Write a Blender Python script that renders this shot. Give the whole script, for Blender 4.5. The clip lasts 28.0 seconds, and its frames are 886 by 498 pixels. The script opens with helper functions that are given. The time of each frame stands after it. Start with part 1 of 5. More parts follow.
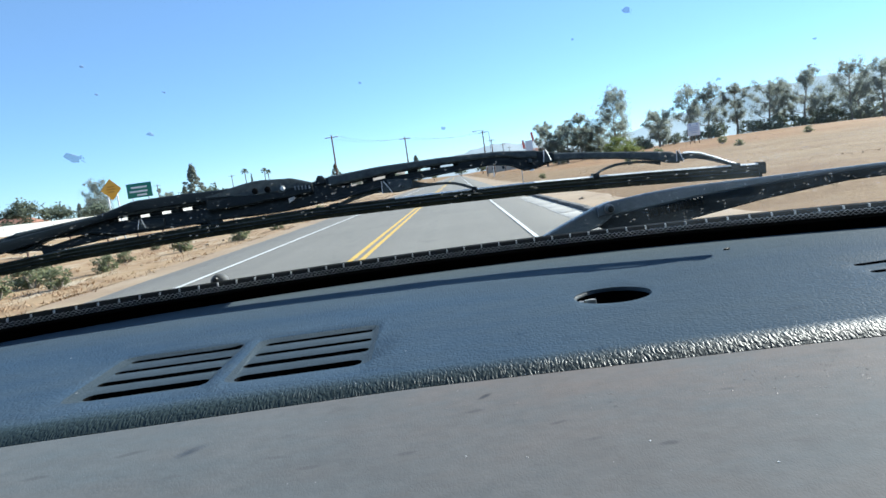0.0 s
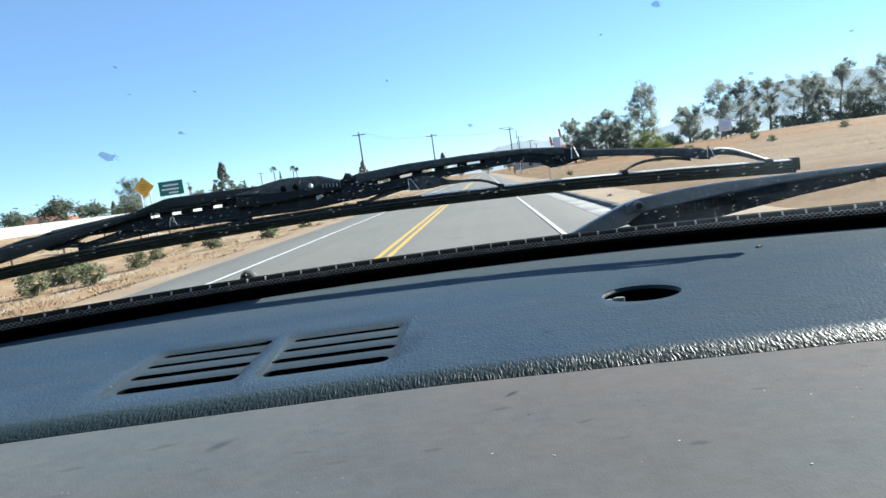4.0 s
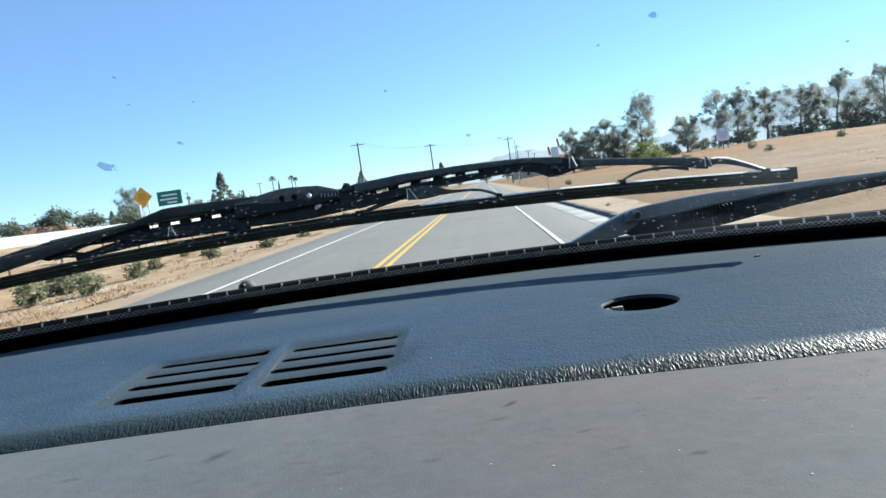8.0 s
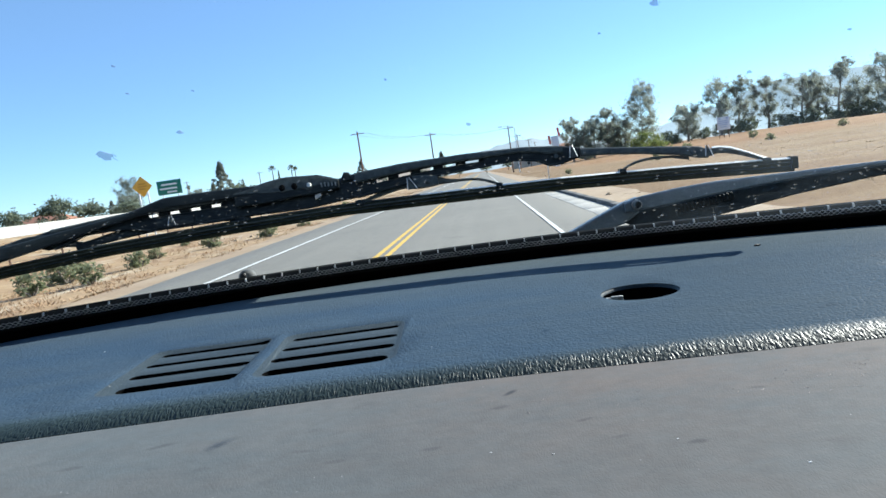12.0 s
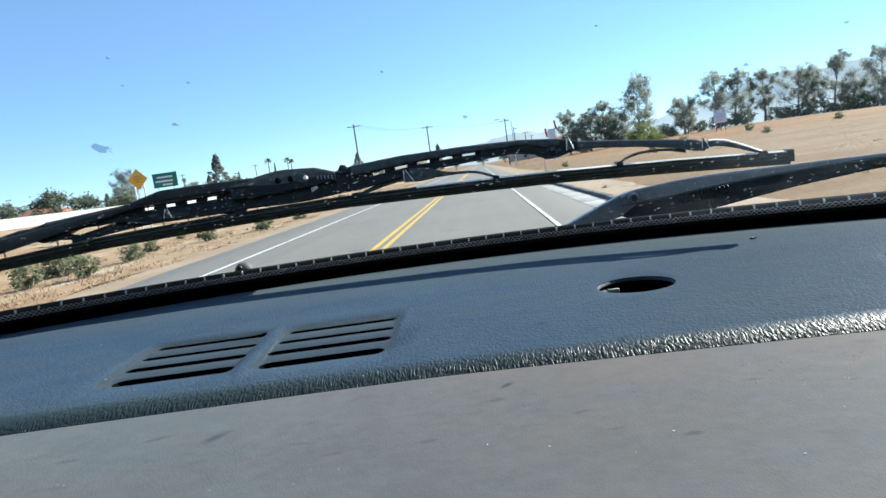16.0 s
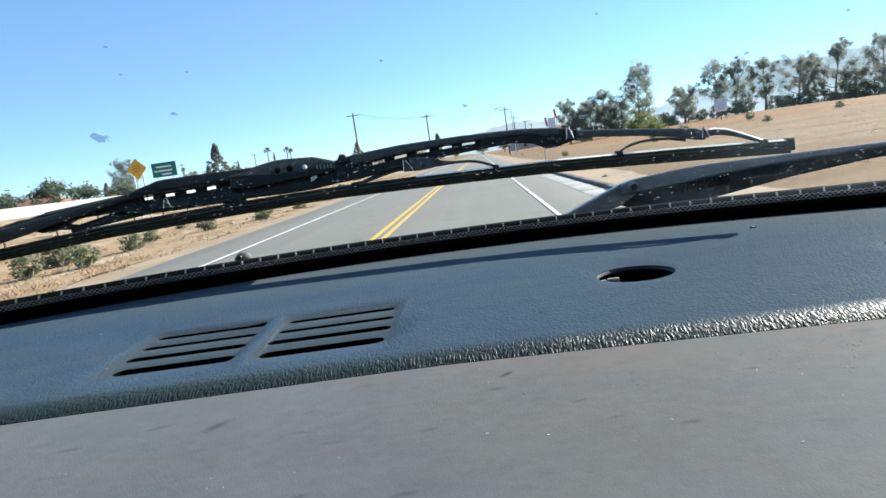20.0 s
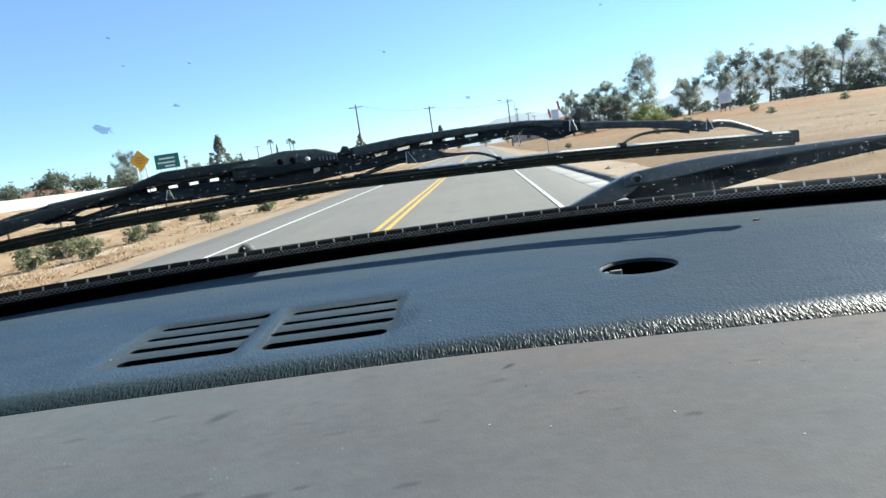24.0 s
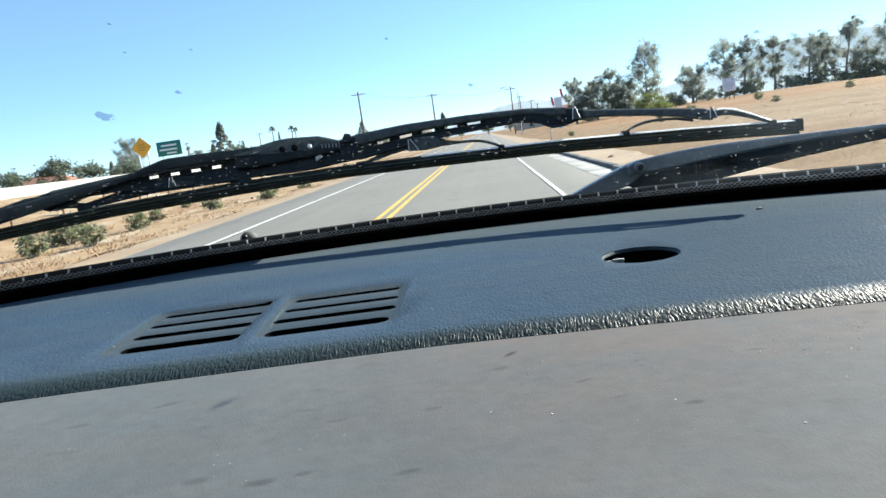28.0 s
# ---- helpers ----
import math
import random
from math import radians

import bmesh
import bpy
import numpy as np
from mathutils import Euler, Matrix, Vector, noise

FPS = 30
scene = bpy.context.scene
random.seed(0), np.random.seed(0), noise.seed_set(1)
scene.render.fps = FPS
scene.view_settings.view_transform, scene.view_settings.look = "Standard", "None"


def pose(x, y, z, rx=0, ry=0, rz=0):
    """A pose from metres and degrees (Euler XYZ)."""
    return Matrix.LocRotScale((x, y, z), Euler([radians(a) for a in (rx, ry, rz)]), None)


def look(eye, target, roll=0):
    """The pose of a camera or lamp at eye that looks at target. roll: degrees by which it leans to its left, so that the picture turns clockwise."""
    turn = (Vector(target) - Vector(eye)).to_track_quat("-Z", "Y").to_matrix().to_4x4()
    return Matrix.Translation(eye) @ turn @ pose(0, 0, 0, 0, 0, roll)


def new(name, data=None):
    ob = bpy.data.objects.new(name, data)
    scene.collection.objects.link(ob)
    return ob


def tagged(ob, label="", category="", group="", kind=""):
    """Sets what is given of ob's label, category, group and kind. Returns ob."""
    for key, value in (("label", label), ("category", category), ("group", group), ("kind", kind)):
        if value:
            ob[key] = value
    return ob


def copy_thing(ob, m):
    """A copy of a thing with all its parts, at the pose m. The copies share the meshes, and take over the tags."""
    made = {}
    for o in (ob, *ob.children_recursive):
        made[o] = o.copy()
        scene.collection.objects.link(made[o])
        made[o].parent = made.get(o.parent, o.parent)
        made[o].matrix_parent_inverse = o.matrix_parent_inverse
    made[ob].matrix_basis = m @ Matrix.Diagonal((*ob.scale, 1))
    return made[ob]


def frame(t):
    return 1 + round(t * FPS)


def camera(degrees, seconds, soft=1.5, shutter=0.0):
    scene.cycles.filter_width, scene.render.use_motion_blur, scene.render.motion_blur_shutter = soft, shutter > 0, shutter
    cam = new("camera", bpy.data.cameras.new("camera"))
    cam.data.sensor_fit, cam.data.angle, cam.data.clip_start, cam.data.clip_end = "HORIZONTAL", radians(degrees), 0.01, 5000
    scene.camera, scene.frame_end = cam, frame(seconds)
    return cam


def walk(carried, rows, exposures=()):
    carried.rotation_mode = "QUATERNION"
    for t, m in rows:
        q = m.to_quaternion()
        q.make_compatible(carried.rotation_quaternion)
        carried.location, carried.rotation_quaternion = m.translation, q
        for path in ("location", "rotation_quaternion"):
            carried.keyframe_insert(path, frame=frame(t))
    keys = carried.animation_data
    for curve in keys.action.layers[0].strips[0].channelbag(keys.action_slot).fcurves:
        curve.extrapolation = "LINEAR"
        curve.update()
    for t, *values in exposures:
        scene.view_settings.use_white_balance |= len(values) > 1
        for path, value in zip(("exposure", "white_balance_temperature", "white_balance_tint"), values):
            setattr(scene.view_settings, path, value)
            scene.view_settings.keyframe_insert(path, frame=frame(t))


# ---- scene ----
# ================= camera =================
EYE = (0.0, 0.0, 1.55)
cam = camera(67.8, 28.0, soft=1.6)
TURNS = [
    (0, 1.29, -6.25, 7.87), (0.5, 2.21, -6.80, 8.06), (1, 2.94, -7.09, 8.16), (1.5, 3.23, -7.19, 8.17), (2, 3.37, -7.22, 8.17),
    (2.5, 3.52, -6.08, 8.04), (3, 3.56, -6.03, 8.05), (3.5, 3.61, -6.19, 8.03), (5.5, 3.65, -6.06, 8.05), (6, 3.52, -6.05, 8.08),
    (6.5, 3.19, -5.69, 8.04), (7, 3.07, -5.60, 8.05), (7.5, 3.43, -5.84, 8.04), (8, 3.49, -5.36, 8.09), (8.5, 3.28, -5.36, 8.05),
    (9, 3.25, -5.48, 8.05), (9.5, 3.26, -5.36, 8.06), (10, 3.42, -5.46, 8.07), (10.5, 3.47, -5.53, 8.10), (11, 3.50, -6.20, 8.10),
    (11.5, 3.54, -6.24, 8.05), (12, 3.50, -6.28, 8.11), (12.5, 3.53, -6.27, 8.08), (14.5, 3.23, -6.46, 8.00), (15, 3.20, -6.87, 8.10),
    (15.5, 3.15, -6.92, 8.11), (16, 3.20, -6.94, 8.07), (16.5, 3.23, -6.91, 8.04), (17, 3.24, -6.96, 8.13), (17.5, 3.37, -7.12, 8.05),
    (18, 3.44, -7.05, 8.09), (18.5, 3.45, -7.61, 8.01), (19, 3.37, -7.58, 8.07), (19.5, 3.21, -7.81, 8.04), (20, 3.17, -7.86, 8.12),
    (20.5, 3.23, -8.09, 8.08), (21, 3.29, -8.08, 7.98), (21.5, 3.04, -8.31, 8.09), (23.5, 3.16, -8.58, 8.03), (24, 3.42, -8.52, 8.09),
    (24.5, 3.50, -9.22, 8.06), (25, 3.58, -9.22, 8.05), (25.5, 3.56, -9.22, 8.06), (26, 3.58, -9.26, 7.99), (26.5, 3.62, -9.25, 8.01),
    (27, 3.62, -9.68, 7.99), (27.5, 3.63, -9.44, 7.96), (28, 3.63, -9.53, 7.94),
]
walk(cam, [(t, pose(*EYE, 90 + pitch, roll, yaw)) for t, yaw, pitch, roll in TURNS], [(0.0, 1.18, 6050, 2), (3.5, 1.22, 6200, 2), (6.0, 1.32, 6400, 2), (8.0, 1.22, 6150, 2), (12.0, 1.21, 6150, 2), (18.0, 1.23, 6300, 2), (24.0, 1.31, 6450, 2), (28.0, 1.42, 6500, 2)])

# ================= sky and sun =================
SUN_EL, SUN_AZ = 30.5, 51.0          # degrees up, degrees to the right of the way ahead
world = bpy.data.worlds.new("sky")
scene.world = world
world.use_nodes = True
wn = world.node_tree
sky = wn.nodes.new("ShaderNodeTexSky")
sky.sky_type, sky.sun_disc = "NISHITA", False
sky.sun_elevation, sky.sun_rotation = radians(SUN_EL), radians(SUN_AZ)
sky.air_density, sky.dust_density, sky.ozone_density, sky.altitude = 0.82, 0.0, 6.2, 700
bg = wn.nodes["Background"]
bg.inputs["Strength"].default_value = 0.097
veil = wn.nodes.new("ShaderNodeMix")          # thin even haze over the whole dome
veil.data_type = "RGBA"
veil.inputs[0].default_value, veil.inputs[7].default_value = 0.30, (2.08, 3.05, 4.75, 1)
wn.links.new(sky.outputs[0], veil.inputs[6])
wn.links.new(veil.outputs[2], bg.inputs["Color"])
sun = new("sun", bpy.data.lights.new("sun", "SUN"))
sun.data.energy, sun.data.angle, sun.data.color = 5.0, radians(0.53), (1.0, 0.935, 0.86)
_a, _e = radians(SUN_AZ), radians(SUN_EL)
sun.matrix_world = look((40 * math.sin(_a), 40 * math.cos(_a), 60), (40 * math.sin(_a) - math.sin(_a) * math.cos(_e), 40 * math.cos(_a) - math.cos(_a) * math.cos(_e), 60 - math.sin(_e)))

# ================= materials =================
def nodes_of(m):
    m.use_nodes = True
    t = m.node_tree
    return t, t.nodes["Principled BSDF"]


def noise_node(t, vec, scale, detail=4.0, rough=0.55):
    n = t.nodes.new("ShaderNodeTexNoise")
    n.inputs["Scale"].default_value, n.inputs["Detail"].default_value, n.inputs["Roughness"].default_value = scale, detail, rough
    t.links.new(vec, n.inputs["Vector"])
    return n.outputs["Fac"]


def ramp_node(t, fac, stops):
    r = t.nodes.new("ShaderNodeValToRGB")
    e = r.color_ramp.elements
    while len(e) < len(stops):
        e.new(0.5)
    for k, (p, c) in zip(e, stops):
        k.position, k.color = p, (*c, 1)
    t.links.new(fac, r.inputs["Fac"])
    return r.outputs["Color"]


def mix_node(t, fac, a, b, mode="MIX"):
    n = t.nodes.new("ShaderNodeMix")
    n.data_type, n.blend_type = "RGBA", mode
    for sock, v in ((n.inputs[0], fac), (n.inputs[6], a), (n.inputs[7], b)):
        if isinstance(v, (int, float)):
            sock.default_value = v
        elif isinstance(v, tuple):
            sock.default_value = (*v, 1)
        else:
            t.links.new(v, sock)
    return n.outputs[2]


def coords(t):
    n = t.nodes.new("ShaderNodeTexCoord")
    return n.outputs["Object"]


def mapped(t, vec, s):
    n = t.nodes.new("ShaderNodeMapping")
    n.inputs["Scale"].default_value = s
    t.links.new(vec, n.inputs["Vector"])
    return n.outputs[0]


def surf(name, dark, light, scale, rough=0.6, metal=0.0, bump=0.0, fine=None, rough_var=0.1, island=0.0):
    """A worn surface: two colours blended by coarse and fine noise, with fine relief."""
    m = bpy.data.materials.new(name)
    t, b = nodes_of(m)
    v = coords(t)
    fine = fine or scale * 9
    big, small = noise_node(t, v, scale), noise_node(t, v, fine, 3)
    col = mix_node(t, 0.4, ramp_node(t, big, [(0.3, dark), (0.7, light)]), ramp_node(t, small, [(0.3, dark), (0.7, light)]))
    if island:
        g = t.nodes.new("ShaderNodeNewGeometry")
        col = mix_node(t, island, col, ramp_node(t, g.outputs["Random Per Island"], [(0.0, dark), (1.0, light)]))
    t.links.new(col, b.inputs["Base Color"])
    r = t.nodes.new("ShaderNodeMapRange")
    r.inputs["To Min"].default_value, r.inputs["To Max"].default_value = max(rough - rough_var, 0.02), min(rough + rough_var, 1)
    t.links.new(small, r.inputs["Value"])
    t.links.new(r.outputs[0], b.inputs["Roughness"])
    b.inputs["Metallic"].default_value = metal
    if bump:
        bn = t.nodes.new("ShaderNodeBump")
        bn.inputs["Strength"].default_value, bn.inputs["Distance"].default_value = 0.6, bump
        t.links.new(small, bn.inputs["Height"])
        t.links.new(bn.outputs[0], b.inputs["Normal"])
    return m


def math_node(t, op, a, b=None, c=None):
    n = t.nodes.new("ShaderNodeMath")
    n.operation = op
    for k, v in enumerate((a, b, c)):
        if v is None:
            continue
        if isinstance(v, (int, float)):
            n.inputs[k].default_value = v
        else:
            t.links.new(v, n.inputs[k])
    return n.outputs[0]


def span(t, v, lo, hi, a=0.0, b=1.0, soft=True):
    n = t.nodes.new("ShaderNodeMapRange")
    n.interpolation_type = "SMOOTHSTEP" if soft else "LINEAR"
    for key, val in (("From Min", lo), ("From Max", hi), ("To Min", a), ("To Max", b)):
        n.inputs[key].default_value = val
    t.links.new(v, n.inputs["Value"])
    return n.outputs[0]


def warped(t, v, scale, amount):
    """Coordinates shaken by noise, so that cells and creases run crooked."""
    w = t.nodes.new("ShaderNodeVectorMath")
    w.operation = "MULTIPLY_ADD"
    nz = t.nodes.new("ShaderNodeTexNoise")
    nz.inputs["Scale"].default_value = scale
    t.links.new(v, nz.inputs["Vector"])
    t.links.new(nz.outputs["Color"], w.inputs[0])
    w.inputs[1].default_value = amount
    t.links.new(v, w.inputs[2])
    return w.outputs[0]


def cells(t, v, scale, stretch, reach=0.25):
    """Rounded cells between sunken creases, as a height."""
    vo = t.nodes.new("ShaderNodeTexVoronoi")
    vo.feature = "DISTANCE_TO_EDGE"
    vo.inputs["Scale"].default_value = scale
    t.links.new(mapped(t, v, stretch), vo.inputs["Vector"])
    return span(t, vo.outputs["Distance"], 0.0, reach)


def vinyl(name, dark, light, rough, depth, cell, stain, spec=0.5, dull=1.0, blot=None, dusty=0.78, lip=None, fold=0.0, marks=(), warm=None):
    """Moulded vinyl: fine pebbled grain, deep cross-folds along a rolled lip, stains and specks of dust."""
    m = bpy.data.materials.new(name)
    t, b = nodes_of(m)
    v = coords(t)
    sep = t.nodes.new("ShaderNodeSeparateXYZ")
    t.links.new(v, sep.inputs[0])
    shaken = warped(t, v, 180, (0.0018, 0.0030, 0.002))
    grain = math_node(t, "MULTIPLY_ADD", cells(t, shaken, cell, (1.25, 0.8, 0.8)), 0.5, noise_node(t, v, cell * 0.5, 3, 0.6))
    height = math_node(t, "MULTIPLY", grain, depth)
    along_lip = sep.outputs["Y"]
    if fold:
        bend = math_node(t, "ADD", math_node(t, "MULTIPLY", math_node(t, "MAXIMUM", math_node(t, "ADD", sep.outputs["X"], 0.02), 0.0), 0.040),
                         math_node(t, "MULTIPLY", math_node(t, "MAXIMUM", math_node(t, "SUBTRACT", -0.02, sep.outputs["X"]), 0.0), 0.012))
        along_lip = math_node(t, "ADD", sep.outputs["Y"], bend)
    near = span(t, along_lip, 0.0105, 0.0005)
    if fold:
        slanted = warped(t, v, 90, (0.003, 0.003, 0.003))
        folds = math_node(t, "MULTIPLY_ADD", noise_node(t, mapped(t, slanted, (1, 0.34, 0.34)), 1000, 3, 0.55), 0.85, cells(t, warped(t, slanted, 400, (0.0012, 0.001, 0.001)), 900, (1.0, 0.26, 0.26), 0.34))
        worn = math_node(t, "MULTIPLY", span(t, sep.outputs["X"], -0.20, -0.05, 0.60, 1.45), span(t, sep.outputs["X"], 0.03, 0.17, 1.0, 0.28))
        height = math_node(t, "ADD", height, math_node(t, "MULTIPLY", folds, math_node(t, "MULTIPLY", math_node(t, "MULTIPLY", near, worn), fold)))
    bn = t.nodes.new("ShaderNodeBump")
    bn.inputs["Strength"].default_value, bn.inputs["Distance"].default_value = 0.75, 1.0
    t.links.new(height, bn.inputs["Height"])
    t.links.new(bn.outputs[0], b.inputs["Normal"])
    soft = ramp_node(t, noise_node(t, v, 14, 9, 0.68), [(0.3, dark), (0.72, light)])
    if blot:
        soft = mix_node(t, ramp_node(t, noise_node(t, mapped(t, v, (0.45, 1.6, 1)), 22, 9, 0.72), [(0.36, (0.12, 0.12, 0.12)), (0.70, (0.55, 0.55, 0.55))]), soft, blot)
    # pad only: greyer towards +X and the far edge, darker along the lip
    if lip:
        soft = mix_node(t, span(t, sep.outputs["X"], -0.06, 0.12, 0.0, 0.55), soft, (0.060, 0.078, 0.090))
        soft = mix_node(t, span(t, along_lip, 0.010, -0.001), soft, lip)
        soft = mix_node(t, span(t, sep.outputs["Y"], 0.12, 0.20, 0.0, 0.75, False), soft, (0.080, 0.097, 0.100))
    if warm:
        zone = math_node(t, "MULTIPLY", span(t, sep.outputs["X"], -0.09, 0.02), span(t, sep.outputs["Y"], -0.060, -0.018, 0.40, 0.95))
        patchy = span(t, noise_node(t, mapped(t, v, (0.5, 1.2, 1)), 70, 8, 0.7), 0.28, 0.70, 0.25, 0.95)
        soft = mix_node(t, math_node(t, "MULTIPLY", zone, patchy), soft, warm)
    spots = noise_node(t, mapped(t, v, (0.7, 1.5, 1)), 48, 3)
    col = mix_node(t, ramp_node(t, spots, [(0.66, (0, 0, 0)), (0.76, (0.3, 0.3, 0.3))]), soft, stain)
    if marks:
        ragged = warped(t, v, 220, (0.0022, 0.0016, 0.001))
        most = None
        for x, y, w, h, turn, force in marks:
            mp, ln = t.nodes.new("ShaderNodeMapping"), t.nodes.new("ShaderNodeVectorMath")
            mp.vector_type = "TEXTURE"
            mp.inputs["Location"].default_value, mp.inputs["Rotation"].default_value, mp.inputs["Scale"].default_value = (x + 0.0011, y + 0.0008, 0), (0, 0, radians(turn)), (w, h, 1000)
            t.links.new(ragged, mp.inputs["Vector"])
            ln.operation = "LENGTH"
            t.links.new(mp.outputs[0], ln.inputs[0])
            one = span(t, ln.outputs["Value"], 1.15, 0.35, 0.0, force)
            most = one if most is None else math_node(t, "MAXIMUM", most, one)
        col = mix_node(t, most, col, stain)
    dust = ramp_node(t, noise_node(t, v, 800, 1), [(dusty, (0, 0, 0)), (dusty + 0.03, (0.6, 0.6, 0.6))])
    col = mix_node(t, dust, col, (0.55, 0.55, 0.55))
    mottle = ramp_node(t, noise_node(t, mapped(t, v, (0.8, 1.2, 1)), 230, 4, 0.65), [(0.33, (0.93, 0.93, 0.93)), (0.67, (1.06, 1.06, 1.06))])
    col = mix_node(t, 1.0, col, mottle, "MULTIPLY")
    t.links.new(col, b.inputs["Base Color"])
    t.links.new(span(t, noise_node(t, v, 30, 4), 0.0, 1.0, rough - 0.06, rough + 0.1, False), b.inputs["Roughness"])
    t.links.new(math_node(t, "MULTIPLY_ADD", span(t, along_lip, 0.0085, 0.0005), spec * (1 - dull), spec * dull), b.inputs["Specular IOR Level"])
    return m


def speckled(name, base, light, rough, dots, scale, share=0.6):
    """Black trim with dried water spots."""
    m = surf(name, base, light, 60, rough, 0, 0.0003, 700)
    t, b = m.node_tree, m.node_tree.nodes["Principled BSDF"]
    vo = t.nodes.new("ShaderNodeTexVoronoi")
    vo.inputs["Scale"].default_value = scale
    t.links.new(coords(t), vo.inputs["Vector"])
    pick = t.nodes.new("ShaderNodeSeparateColor")
    t.links.new(vo.outputs["Color"], pick.inputs[0])
    some = t.nodes.new("ShaderNodeMath")
    some.operation = "GREATER_THAN"
    some.inputs[1].default_value = 1 - share
    t.links.new(pick.outputs[0], some.inputs[0])
    near = ramp_node(t, vo.outputs["Distance"], [(0.09, (1, 1, 1)), (0.17, (0, 0, 0))])
    fac = t.nodes.new("ShaderNodeMath")
    fac.operation = "MULTIPLY"
    t.links.new(some.outputs[0], fac.inputs[0])
    t.links.new(near, fac.inputs[1])
    old = b.inputs["Base Color"].links[0].from_socket
    smear = span(t, noise_node(t, mapped(t, coords(t), (0.35, 1, 1)), scale * 1.4, 5, 0.7), 0.56, 0.74, 0.0, 0.45)
    old = mix_node(t, smear, old, dots)
    t.links.new(mix_node(t, fac.outputs[0], old, dots), b.inputs["Base Color"])
    b.inputs["Specular IOR Level"].default_value = 0.25
    return m


def ground_mat():
    m = bpy.data.materials.new("dry_ground")
    t, b = nodes_of(m)
    v = coords(t)
    big = noise_node(t, mapped(t, v, (1,0.35,1)), 0.07, 5)
    band = noise_node(t, mapped(t, v, (0.3,1,1)), 0.022, 5)
    mid = noise_node(t, mapped(t, v, (0.45,1.0,1)), 0.34, 8, 0.72)
    small = noise_node(t, v, 5.0, 5, 0.7)
    a = ramp_node(t, big, [(0.36, (0.212, 0.117, 0.052)), (0.47, (0.237, 0.149, 0.074)), (0.53, (0.277, 0.198, 0.117)), (0.62, (0.160, 0.078, 0.037))])
    e = ramp_node(t, band, [(0.38, (0.189, 0.105, 0.045)), (0.48, (0.225, 0.131, 0.065)), (0.55, (0.277, 0.205, 0.122)), (0.66, (0.212, 0.117, 0.051))])
    c = ramp_node(t, mid, [(0.36, (0.129, 0.067, 0.034)), (0.48, (0.212, 0.129, 0.065)), (0.56, (0.254, 0.165, 0.087)), (0.66, (0.307, 0.233, 0.150))])
    d = ramp_node(t, small, [(0.3, (0.095, 0.055, 0.028)), (0.7, (0.296, 0.216, 0.134))])
    far = t.nodes.new("ShaderNodeSeparateXYZ")
    t.links.new(warped(t, v, 0.05, (10, 24, 0)), far.inputs[0])
    rusty = math_node(t, "MULTIPLY", span(t, far.outputs["Y"], 78, 112), span(t, far.outputs["X"], 14, 26, 0.0, 0.75))
    streak = ramp_node(t, noise_node(t, mapped(t, v, (0.25, 1.0, 1)), 0.16, 6, 0.7), [(0.34, (0.190, 0.088, 0.036)), (0.52, (0.270, 0.145, 0.066)), (0.68, (0.330, 0.220, 0.120))])
    soil = mix_node(t, 0.30, mix_node(t, 0.55, mix_node(t, 0.62, a, e), c), d)
    t.links.new(mix_node(t, rusty, soil, streak), b.inputs["Base Color"])
    b.inputs["Roughness"].default_value = 0.95
    b.inputs["Specular IOR Level"].default_value = 0.15
    bn = t.nodes.new("ShaderNodeBump")
    bn.inputs["Strength"].default_value, bn.inputs["Distance"].default_value = 0.8, 0.08
    t.links.new(small, bn.inputs["Height"])
    t.links.new(bn.outputs[0], b.inputs["Normal"])
    return m


def asphalt_mat():
    m = bpy.data.materials.new("worn_asphalt")
    t, b = nodes_of(m)
    v = coords(t)
    streak = noise_node(t, mapped(t, v, (1.3,0.035,1)), 1.0, 4)
    patch = noise_node(t, v, 0.3, 5)
    grit = noise_node(t, v, 45, 2)
    col = mix_node(t, 0.5, ramp_node(t, streak, [(0.3, (0.138, 0.126, 0.106)), (0.7, (0.207, 0.190, 0.158))]), ramp_node(t, patch, [(0.3, (0.141, 0.131, 0.112)), (0.7, (0.207, 0.192, 0.161))]))
    col = mix_node(t, 0.3, col, ramp_node(t, grit, [(0.3, (0.066, 0.066, 0.064)), (0.7, (0.255, 0.237, 0.204))]))
    vo = t.nodes.new("ShaderNodeTexVoronoi")
    vo.feature = "DISTANCE_TO_EDGE"
    vo.inputs["Scale"].default_value = 0.22
    w = t.nodes.new("ShaderNodeVectorMath")
    w.operation = "MULTIPLY_ADD"
    nz = t.nodes.new("ShaderNodeTexNoise")
    nz.inputs["Scale"].default_value = 1.2
    t.links.new(v, nz.inputs["Vector"])
    t.links.new(nz.outputs["Color"], w.inputs[0])
    w.inputs[1].default_value = (1.5,1.5,0)
    t.links.new(mapped(t, v, (1,0.45,1)), w.inputs[2])
    t.links.new(w.outputs[0], vo.inputs["Vector"])
    col = mix_node(t, ramp_node(t, vo.outputs["Distance"], [(0.0, (0.275, 0.275, 0.278)), (0.010, (0, 0, 0))]), col, (0.060, 0.058, 0.057))
    t.links.new(col, b.inputs["Base Color"])
    b.inputs["Roughness"].default_value = 0.85
    bn = t.nodes.new("ShaderNodeBump")
    bn.inputs["Strength"].default_value, bn.inputs["Distance"].default_value = 0.5, 0.01
    t.links.new(grit, bn.inputs["Height"])
    t.links.new(bn.outputs[0], b.inputs["Normal"])
    return m


